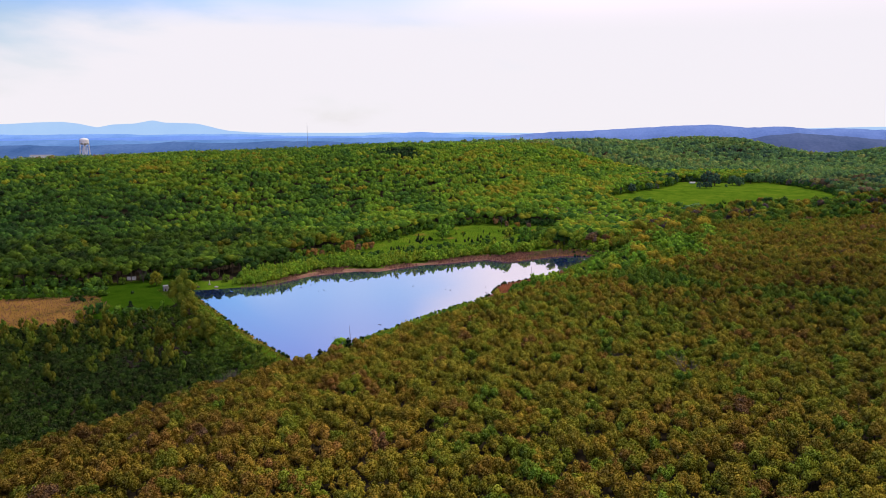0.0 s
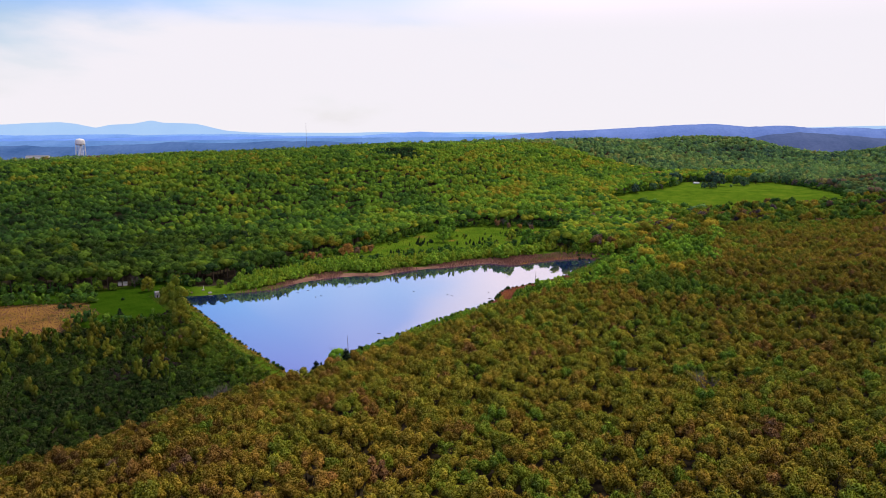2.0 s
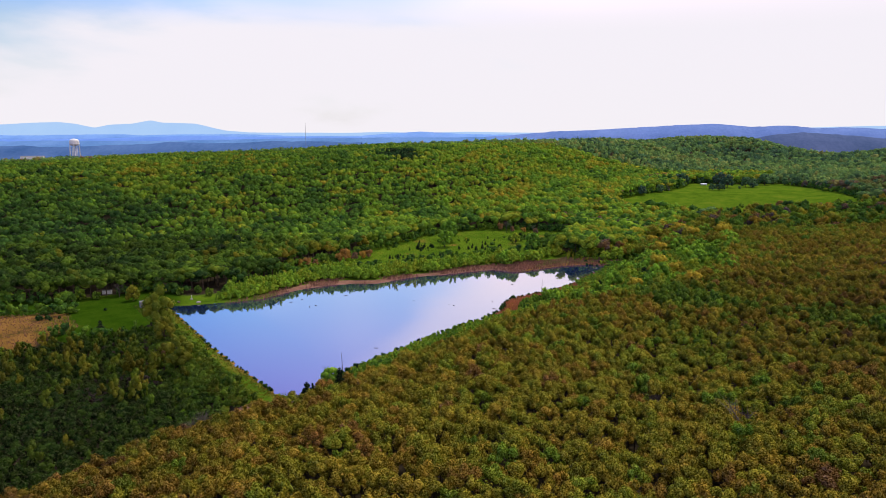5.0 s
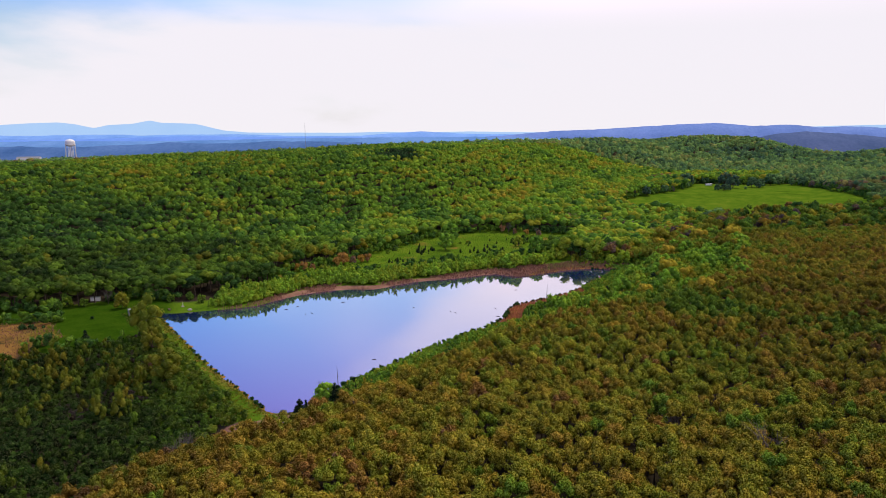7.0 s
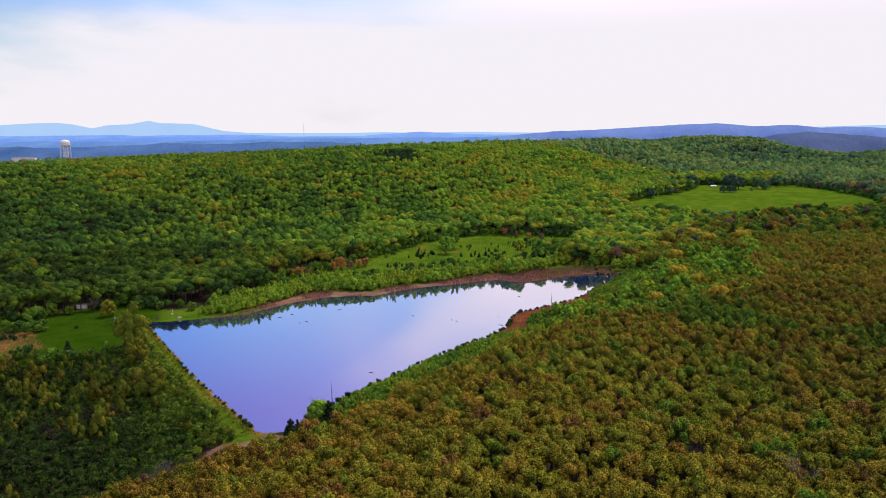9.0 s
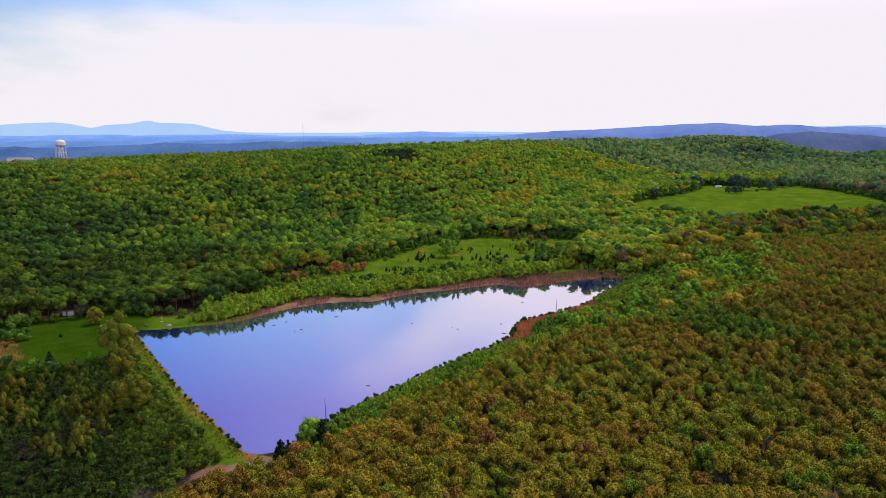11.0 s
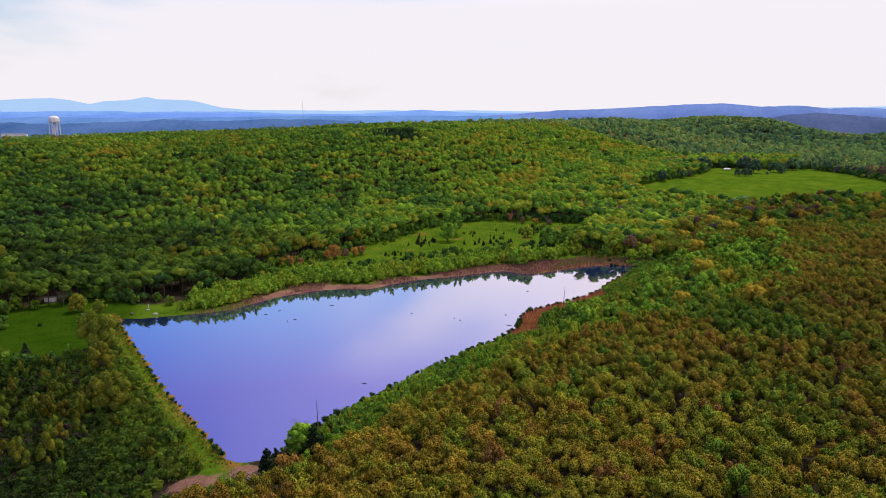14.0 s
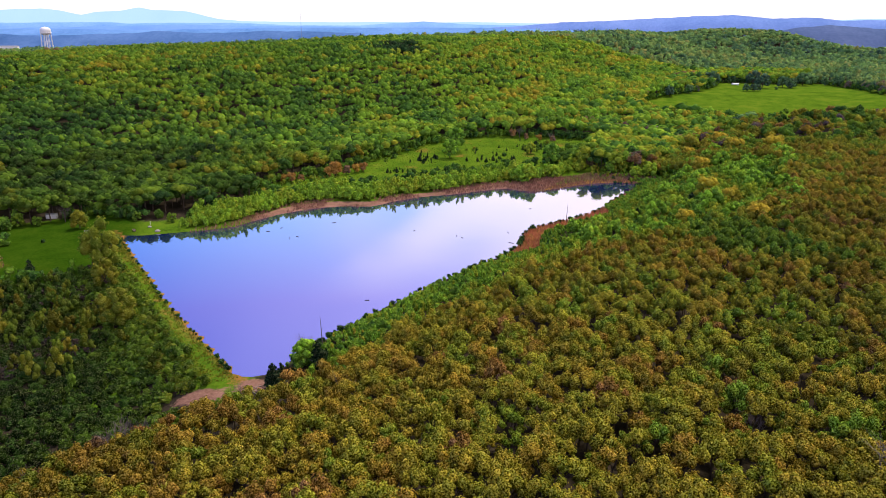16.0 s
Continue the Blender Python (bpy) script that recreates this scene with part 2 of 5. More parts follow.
def hazed_material(name, low, high, glow=0.0):
    """Wooded hills far off, with distance haze put into their colour and glow."""
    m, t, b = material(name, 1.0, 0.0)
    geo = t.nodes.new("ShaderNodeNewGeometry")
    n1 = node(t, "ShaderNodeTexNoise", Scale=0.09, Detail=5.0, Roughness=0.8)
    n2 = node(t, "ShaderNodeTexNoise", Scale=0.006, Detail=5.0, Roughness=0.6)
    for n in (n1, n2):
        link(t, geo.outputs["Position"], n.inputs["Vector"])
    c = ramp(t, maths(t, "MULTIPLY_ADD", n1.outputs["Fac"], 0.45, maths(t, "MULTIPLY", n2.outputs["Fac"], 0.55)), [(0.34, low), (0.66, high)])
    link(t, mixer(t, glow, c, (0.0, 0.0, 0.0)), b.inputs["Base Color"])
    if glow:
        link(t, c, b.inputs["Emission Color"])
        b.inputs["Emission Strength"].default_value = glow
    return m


GROUND = ground_material()
WATER = water_material()


# ---- the lie of the land ----
def smooth(v, a, b):
    u = np.clip((np.asarray(v, float) - a) / (b - a), 0, 1)
    return u * u * (3 - 2 * u)


def spline(points, steps=5):
    """A closed Catmull-Rom curve through a few points."""
    p = np.array(points, float)
    out = []
    for i in range(len(p)):
        a, b, c, d = p[i - 1], p[i], p[(i + 1) % len(p)], p[(i + 2) % len(p)]
        for k in range(steps):
            u = k / steps
            out.append(0.5 * (2 * b + (c - a) * u + (2 * a - 5 * b + 4 * c - d) * u * u + (3 * b - a - 3 * c + d) * u ** 3))
    return np.array(out)


SHORE = spline([
    (-195, 448), (-187, 451), (-173, 457), (-157, 464), (-145, 473), (-133, 492), (-117, 509), (-99, 517), (-82, 519), (-71, 530), (-56, 543),
    (-37, 552), (-19, 563), (-3, 571), (12, 564), (26, 571), (48, 587), (70, 595), (85, 590), (78, 572), (64, 548), (46, 514), (24, 491), (6, 472),
    (-2, 440), (-29, 402), (-58, 356), (-74, 325), (-79, 312), (-89, 306), (-100, 317), (-120, 342), (-139, 366), (-155, 389), (-176, 418)])


def inside(x, y, poly):
    x, y, poly = np.asarray(x, float), np.asarray(y, float), np.asarray(poly, float)
    hit = np.zeros(x.shape, bool)
    for (x0, y0), (x1, y1) in zip(poly, np.roll(poly, -1, 0)):
        if y0 != y1:
            hit ^= ((y0 > y) != (y1 > y)) & (x < (x1 - x0) * (y - y0) / (y1 - y0) + x0)
    return hit


def edge_distance(x, y, poly):
    """Signed distance to a closed line, positive outside."""
    x, y, poly = np.asarray(x, float), np.asarray(y, float), np.asarray(poly, float)
    best = np.full(x.shape, 1e9)
    for (x0, y0), (x1, y1) in zip(poly, np.roll(poly, -1, 0)):
        dx, dy = x1 - x0, y1 - y0
        u = np.clip(((x - x0) * dx + (y - y0) * dy) / (dx * dx + dy * dy + 1e-9), 0, 1)
        best = np.minimum(best, np.hypot(x - x0 - u * dx, y - y0 - u * dy))
    return np.where(inside(x, y, poly), -best, best)


def waves(x, y, seed=0.0, scale=1.0):
    """Smooth wandering value between about -1 and 1."""
    x, y = np.asarray(x, float) / scale + seed * 13.7, np.asarray(y, float) / scale - seed * 7.3
    return (np.sin(x + 1.7 * np.sin(0.6 * y)) + np.sin(0.83 * y - 1.3 * np.sin(0.7 * x + 2))
            + np.sin(0.57 * (x + y) + seed) + 0.6 * np.sin(1.9 * x - 1.1 * y)) / 3.6


def slope_distance(x, y):
    """Metres into the near slope, from the line of the near shore."""
    return (x + 87) * 0.861 - (y - 307) * 0.508


def dam_distance(x, y):
    return (x + 89) * -0.801 + (y - 307) * -0.599


def dam_along(x, y):
    return (x + 87) * -0.599 + (y - 307) * 0.801


RIDGE_X = [-900, -600, -300, -140, 0, 100, 170, 260, 400, 700]
RIDGE_Y = [400, 420, 490, 640, 775, 850, 970, 1140, 1330, 1500]
RIDGE_H = [41, 47, 55, 59, 60, 61, 62, 62, 44, 20]


def height(x, y):
    x, y = np.asarray(x, float), np.asarray(y, float)
    floor = np.interp(y, [250, 300, 600, 760, 950, 1200, 1700, 2800], [0.8, 1.2, 1.2, 3.5, 24, 27, 20, -45])
    dn = slope_distance(x, y)
    near = smooth(dn, -4, 92) * (14 + 12 * smooth(x, 330, 520)) + 0.1 * np.clip(dn - 150, 0, 500)
    near = near * (1 - smooth(y, 1000, 1500)) + 8 * smooth(y, 1000, 1500) * smooth(dn, 0, 90)
    near = np.where(y < 700, near, np.maximum(near - np.clip(floor - 8, 0, 20), 0))
    s = y - np.interp(x, RIDGE_X, RIDGE_Y)
    top = np.interp(x, RIDGE_X, RIDGE_H)
    ridge = (top - np.clip(floor - 3, 0, 40) * 0.8) * smooth(s, -10, 430) * (1 - 0.8 * smooth(s, 520, 1300))
    ridge = ridge * (1 - smooth(x, 350, 800) * 0.4)
    e, along = dam_distance(x, y), dam_along(x, y)
    hollow = -7.5 * smooth(e, 6, 34) * (1 - smooth(y, 345, 400)) * (1 - smooth(dn, -25, 25)) * (1 - smooth(-x, 260, 420))
    hill = 42 * np.exp(-((x - 630) / np.where(x < 630, 200, 115)) ** 2 - ((y - 1950) / 330) ** 2) + 40 * np.exp(-((x - 900) / 165) ** 2 - ((y - 1520) / 170) ** 2)
    h = floor + near + ridge + hollow + hill
    h = h + 1.6 * waves(x, y, 1, 34) * smooth(np.abs(dn) + s * 0, 30, 120) * smooth(y, 90, 200)
    h = h + 5.0 * waves(x, y, 2, 120) * smooth(s, 60, 300)
    return h


def land(x, y):
    """Height with the lake's basin and the dam worked in."""
    x, y = np.asarray(x, float), np.asarray(y, float)
    h = height(x, y)
    sd = edge_distance(x, y, SHORE)
    flat = 0.25 + 0.06 * np.clip(sd, 0, 40)
    out = flat + (h - flat) * smooth(sd, 2, 34)
    e, along = dam_distance(x, y), dam_along(x, y)
    on = smooth(along, -8, 8) * (1 - smooth(along, 172, 186))
    bank = np.where(e < 4.5, 0.2 + 1.2 * smooth(e, 0, 4), 1.4 - (e - 4.5) * 0.33)
    out = np.where((e > -1) & (e < 40), np.where(on > 0.01, np.maximum(out * (1 - on) + bank * on, np.minimum(out, h)), out), out)
    return np.where(sd < 0, np.maximum(-3.0, sd * 0.22), out)


def axis(parts):
    out = []
    for a, b, step in parts:
        out += list(np.arange(a, b, step))
    return np.array(out + [parts[-1][1]], float)


MEADOW = [(-166, 548), (-150, 562), (-128, 590), (-106, 632), (-86, 674), (-54, 732), (-5, 764), (40, 764), (78, 752), (72, 700), (40, 652), (8, 628), (-39, 600), (-80, 570), (-124, 546), (-150, 536)]
GREEN = [(-340, 440), (-262, 452), (-222, 486), (-203, 470), (-194, 440), (-186, 404), (-189, 388), (-214, 378), (-236, 392), (-242, 426), (-330, 416)]
ORANGE = [(-380, 408), (-300, 416), (-246, 426), (-222, 394), (-230, 368), (-265, 362), (-380, 350)]
PASTURE = [(136, 880), (150, 912), (178, 946), (208, 964), (246, 1012), (268, 1060), (282, 1100), (314, 1100), (332, 1082), (370, 1092), (412, 1096), (426, 1040), (412, 960), (412, 880), (372, 790), (290, 782), (240, 800), (200, 832), (150, 852)]



def build_ground():
    xs = axis([(-4950, -1200, 250), (-1200, -460, 40), (-460, -232, 8), (-232, 136, 3.4), (136, 480, 10), (480, 1400, 40), (1400, 4950, 250)])
    ys = axis([(-2500, -100, 200), (-100, 180, 20), (180, 276, 6), (276, 612, 3), (612, 830, 6), (830, 1240, 14), (1240, 2800, 50), (2800, 4950, 200)])
    gx, gy = np.meshgrid(xs, ys)
    gz = land(gx, gy)
    nx, ny = len(xs), len(ys)
    co = np.stack([gx, gy, gz], -1).reshape(-1, 3)
    i = (np.arange(ny - 1)[:, None] * nx + np.arange(nx - 1)).ravel()
    quads = np.stack([i, i + 1, i + nx + 1, i + nx], 1)
    fx, fy = co[:, 0], co[:, 1]
    sd = edge_distance(fx, fy, SHORE)
    e, along, dn = dam_distance(fx, fy), dam_along(fx, fy), slope_distance(fx, fy)
    grass = np.zeros(len(fx))
    for poly in (MEADOW, GREEN, PASTURE):
        grass = np.maximum(grass, 1 - smooth(edge_distance(fx, fy, poly), -2, 15))
    on_dam = (1 - smooth(e, 12, 20)) * smooth(e, -4, 0) * smooth(along, -14, -2) * (1 - smooth(along, 180, 200))
    grass = np.maximum(grass, on_dam)
    grass = np.maximum(grass, 0.95 * (1 - smooth(sd, 34, 62)) * (sd > -3) * (dn < -30) * (fx > -150))
    grass = np.maximum(grass, 0.75 * (1 - smooth(sd, 10, 40)) * (sd > -3) * (dn < -10) * (e < 10))
    grass = np.maximum(grass, 0.38 * (1 - smooth(sd, 6, 20)) * (sd > -3) * (dn >= -10))
    dry = 1 - smooth(edge_distance(fx, fy, ORANGE), -4, 8)
    mud = (0.72 * (1 - smooth(sd, np.interp(fx, [-160, -120, -60, 0, 30], [1.5, 9, 5, 12, 20]), np.interp(fx, [-160, -120, -60, 0, 30], [4.5, 13, 9, 17, 26]))) * (sd > -4) * (on_dam < 0.3) * (dn < -40) * smooth(fx, -152, -136) * smooth(waves(fx, fy, 2, 18), -0.8, -0.3))
    dry = np.maximum(dry, on_dam * (0.36 + 0.34 * (1 - smooth(e, 1.5, 5.5))))
    dry = np.maximum(dry, 0.5 * smooth(waves(fx, fy, 11, 7), 0.0, 0.8) * (edge_distance(fx, fy, MEADOW) < 4))
    dry = np.maximum(dry, 0.95 * (dn > -8) * (dn < 24) * (sd > -1) * (1 - smooth(sd, 9, 15)) * smooth(fy, 432, 440) * (1 - smooth(fy, 506, 518)))
    dry = np.maximum(dry, 0.9 * (1 - smooth(sd, 4, 10)) * (sd > -2) * (fx > 20) * smooth(fy, 536, 546))
    grass = np.maximum(grass, 0.6 * (1 - smooth(np.hypot(fx - 95, (fy - 622) * 1.3), 30, 50)) * (sd > 12))
    dry = np.where(edge_distance(fx, fy, ORANGE) < 8, dry * (0.62 + 0.22 * waves(fx, fy, 4, 9)), dry)
    track = np.minimum(np.hypot((fx + 96) / 1.9, fy - 293), np.hypot(fx + 84, (fy - 300) / 1.2))
    trodden = np.maximum((0.8 + 0.25 * waves(fx, fy, 6, 3)) * (1 - smooth(track, 3, 7)), mud)
    ob = mesh_object("ground", co, quads, [GROUND], smooth_faces=True, values={"grass": grass, "dry": dry, "trodden": trodden, "field_vignette": 1 - smooth(edge_distance(fx, fy, GREEN), 0, 14)})
    return tagged(ob, "rolling ground of grass, dry weeds and forest floor", "ground", kind="structure")


def mesh_object(name, co, quads, mats, which=None, smooth_faces=False, values=None, parent=None):
    """One mesh from arrays of corners and four-sided faces."""
    me = bpy.data.meshes.new(name)
    co, quads = np.asarray(co, np.float32), np.asarray(quads, np.int32)
    me.vertices.add(len(co))
    me.vertices.foreach_set("co", co.ravel())
    me.loops.add(quads.size)
    me.loops.foreach_set("vertex_index", quads.ravel())
    me.polygons.add(len(quads))
    me.polygons.foreach_set("loop_start", np.arange(0, quads.size, 4, dtype=np.int32))
    if which is not None:
        me.polygons.foreach_set("material_index", np.asarray(which, np.int32))
    me.polygons.foreach_set("use_smooth", np.full(len(quads), smooth_faces))
    for key, value in (values or {}).items():
        me.attributes.new(key, "FLOAT", "POINT").data.foreach_set("value", np.asarray(value, np.float32))
    for m in mats:
        me.materials.append(m)
    me.update(calc_edges=True)
    ob = new(name, me)
    ob.parent = parent
    return ob


build_ground()


def build_water(name, line, z, label):
    bm = bmesh.new()
    f = bm.faces.new([bm.verts.new((px, py, z)) for px, py in line])
    if f.calc_area() and f.normal.z < 0:
        f.normal_flip()
    bmesh.ops.triangulate(bm, faces=[f])
    bmesh.ops.recalc_face_normals(bm, faces=bm.faces)
    me = bpy.data.meshes.new(name)
    bm.to_mesh(me)
    bm.free()
    if me.polygons[0].normal.z < 0:
        me.flip_normals()
    me.materials.append(WATER)
    return tagged(new(name, me), label, "water", kind="structure")


def widened(line, by):
    """The line pushed outwards, so that the water runs under its bank."""
    mid = line.mean(0)
    n = np.roll(line, -1, 0) - np.roll(line, 1, 0)
    n = np.stack([n[:, 1], -n[:, 0]], 1) / np.linalg.norm(n, axis=1)[:, None]
    test = edge_distance(*(line + n * 0.5).T, line)
    return line + n * np.where(test > 0, by, -by)[:, None]


build_water("water", widened(SHORE, 0.8), 0.0, "calm blue lake behind an earth dam, mirroring clouds")


# ---- far ridges ----
def ridge_line(name, away, knots, mat, rough, label, drop=260):
    """Hills at one distance: knots of x and crest height, with an uneven wooded crest."""
    kx, kz = np.array(knots, float).T
    xs = np.linspace(kx[0], kx[-1], 420)
    z = np.interp(xs, kx, kz)
    ker = np.hanning(5)
    z = np.convolve(np.pad(z, 2, "edge"), ker / ker.sum(), "valid")
    z = z + rough * (waves(xs, 0 * xs, away, 60) + 0.6 * waves(xs, 0 * xs, away + 3, 17) + 0.4 * waves(xs, 0 * xs, away + 5, 7))
    rows = []
    for k, (dy, f) in enumerate(((-1.0, 0.0), (-0.62, 0.38), (-0.30, 0.74), (0, 1), (0.5, 0.5), (1.0, 0.0))):
        base = -60
        yy = away + dy * drop + 0.10 * drop * waves(xs, 0 * xs + k, away + k, 90)
        rows.append(np.stack([xs, yy, base + (z - base) * f], 1))
    co = np.concatenate(rows)
    n = len(xs)
    i = (np.arange(len(rows) - 1)[:, None] * n + np.arange(n - 1)).ravel()
    ob = mesh_object(name, co, np.stack([i, i + 1, i + n + 1, i + n], 1), [mat], smooth_faces=True)
    return tagged(ob, label, "hills", kind="structure")


# aerial haze painted in as blue and violet, palest on the farthest ridge
PALE = hazed_material("pale_hazed_mountain", (0.40, 0.60, 0.93), (0.44, 0.64, 0.95), 1.0)
BLUE = hazed_material("blue_hazed_hills", (0.14, 0.30, 0.68), (0.24, 0.42, 0.84), 0.12)
DEEP = hazed_material("deep_blue_hazed_woods", (0.08, 0.19, 0.43), (0.17, 0.32, 0.62), 0.05)
VIOLET = hazed_material("violet_hazed_hills", (0.11, 0.19, 0.46), (0.20, 0.30, 0.64), 0.10)
TEAL = hazed_material("hazy_woods", (0.05, 0.085, 0.18), (0.11, 0.15, 0.29))


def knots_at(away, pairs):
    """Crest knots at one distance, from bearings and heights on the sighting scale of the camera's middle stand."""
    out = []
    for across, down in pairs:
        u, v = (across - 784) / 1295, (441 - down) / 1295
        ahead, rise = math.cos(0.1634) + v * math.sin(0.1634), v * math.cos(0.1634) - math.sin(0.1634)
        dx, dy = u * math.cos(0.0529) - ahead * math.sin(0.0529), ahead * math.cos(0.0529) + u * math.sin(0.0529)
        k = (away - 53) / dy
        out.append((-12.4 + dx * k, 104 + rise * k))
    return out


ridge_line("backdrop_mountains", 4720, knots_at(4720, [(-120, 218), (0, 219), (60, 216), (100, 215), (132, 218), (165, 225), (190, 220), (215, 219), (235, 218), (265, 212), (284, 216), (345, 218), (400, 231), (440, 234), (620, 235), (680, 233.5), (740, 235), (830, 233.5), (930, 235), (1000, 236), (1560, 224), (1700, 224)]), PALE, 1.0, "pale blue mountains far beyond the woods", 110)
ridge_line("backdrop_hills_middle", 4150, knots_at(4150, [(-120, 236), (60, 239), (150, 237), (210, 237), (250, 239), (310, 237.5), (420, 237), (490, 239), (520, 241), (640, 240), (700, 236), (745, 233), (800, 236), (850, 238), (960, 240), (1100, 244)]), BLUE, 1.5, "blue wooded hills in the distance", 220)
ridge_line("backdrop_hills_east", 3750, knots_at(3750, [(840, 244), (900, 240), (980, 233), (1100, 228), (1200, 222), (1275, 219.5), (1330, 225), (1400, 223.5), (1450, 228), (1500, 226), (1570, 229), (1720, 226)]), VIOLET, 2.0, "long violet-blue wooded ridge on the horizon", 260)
MIST = hazed_material("misty_blue_woods", (0.13, 0.27, 0.68), (0.18, 0.33, 0.78), 0.10)
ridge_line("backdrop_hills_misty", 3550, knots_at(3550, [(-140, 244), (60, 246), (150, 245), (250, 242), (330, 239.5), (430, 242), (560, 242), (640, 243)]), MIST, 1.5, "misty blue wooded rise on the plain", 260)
SHADE = hazed_material("dark_blue_hazed_woods", (0.045, 0.11, 0.27), (0.11, 0.20, 0.42), 0.03)
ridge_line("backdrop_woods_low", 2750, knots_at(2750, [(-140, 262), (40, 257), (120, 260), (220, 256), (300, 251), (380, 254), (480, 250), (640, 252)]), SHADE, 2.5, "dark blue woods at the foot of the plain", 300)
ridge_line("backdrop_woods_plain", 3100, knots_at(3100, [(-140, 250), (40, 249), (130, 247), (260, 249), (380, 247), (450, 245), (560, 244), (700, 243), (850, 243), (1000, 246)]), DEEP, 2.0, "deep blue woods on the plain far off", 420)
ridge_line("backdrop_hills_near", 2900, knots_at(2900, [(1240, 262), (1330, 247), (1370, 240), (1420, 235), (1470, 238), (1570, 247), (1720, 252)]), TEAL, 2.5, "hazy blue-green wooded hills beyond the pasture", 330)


# ---- plants: forms ----
def lumps_for(kind, rng):
    """Centres and radii of the leaf masses of one crown, in metres, foot at z = 0."""
    if kind == "oak":
        a = np.arange(9) * 2.4 + rng.uniform(-0.4, 0.4, 9)
        r = rng.uniform(1.9, 3.4, 9)
        side = np.stack([r * np.cos(a), r * np.sin(a), rng.uniform(5.6, 8.0, 9)], 1)
        top = rng.uniform((-1.7, -1.7, 7.7), (1.7, 1.7, 9.4), (6, 3))
        order = np.argsort(np.arange(15) * 0.618 % 1.0)
        return np.concatenate([side, top])[order], rng.uniform(0.85, 1.45, 15)
    if kind == "broad":
        z = np.linspace(2.8, 9.6, 17) + rng.uniform(-0.5, 0.5, 17)
        r = 3.4 * np.sqrt(np.clip(1 - ((z - 4.8) / 5.4) ** 2, 0.02, 1)) * rng.uniform(0.78, 1.05, 17)
        a = np.arange(17) * 2.4 + rng.uniform(-0.3, 0.3, 17)
        return np.stack([r * np.cos(a), r * np.sin(a), z], 1), rng.uniform(1.15, 1.95, 17)
    if kind == "willow":
        n = 7
        a, r = rng.uniform(0, 6.3, n), rng.uniform(0.2, 1.7, n)
        return np.stack([r * np.cos(a), r * np.sin(a), rng.uniform(1.2, 4.4, n)], 1), rng.uniform(0.9, 1.5, n)
    if kind == "poplar":
        z = np.linspace(2.0, 8.2, 9)
        w = np.array([0.9, 1.0, 1.0, 0.95, 0.85, 0.7, 0.55, 0.4, 0.2])
        return np.stack([rng.normal(scale=0.75, size=9) * w, rng.normal(scale=0.75, size=9) * w, z], 1), np.array([1.0, 1.15, 1.2, 1.2, 1.1, 1.0, 0.85, 0.7, 0.5]) * rng.uniform(0.85, 1.15, 9)
    if kind == "cedar":
        z = np.linspace(0.5, 3.6, 6)
        return np.stack([rng.uniform(-0.1, 0.1, 6), rng.uniform(-0.1, 0.1, 6), z], 1), np.linspace(1.05, 0.25, 6)
    n = 5  # shrub
    a, r = rng.uniform(0, 6.3, n), rng.uniform(0.2, 1.0, n)
    return np.stack([r * np.cos(a), r * np.sin(a), rng.uniform(0.5, 1.5, n)], 1), rng.uniform(0.6, 1.0, n)


def leaf_clump(centre, radius, rng, sides=5, rings=3):
    """A crumpled closed clump of foliage, of four-sided faces."""
    co, quads = [], []
    for n, z in enumerate(np.linspace(-0.8, 0.93, rings + 1)):
        ring = math.sqrt(1 - z * z)
        for k in range(sides):
            a = 2 * math.pi * (k + 0.5 * n) / sides
            j = rng.uniform(0.78, 1.2)
            co.append((centre[0] + radius * ring * j * math.cos(a), centre[1] + radius * ring * j * math.sin(a), centre[2] + radius * 0.88 * z * rng.uniform(0.9, 1.12)))
    for r in range(rings):
        for k in range(sides):
            a, b = r * sides + k, r * sides + (k + 1) % sides
            quads.append((a, b, b + sides, a + sides))
    top = rings * sides
    quads.append((top, top + 1, top + 2, top + 3))
    if sides > 4:
        co.append(tuple(np.mean(co[top:top + sides], 0)))
        quads[-1] = (top + sides, top, top + 1, top + 2)
        quads.append((top + sides, top + 2, top + 3, top + 4))
    return np.array(co), np.array(quads, int)


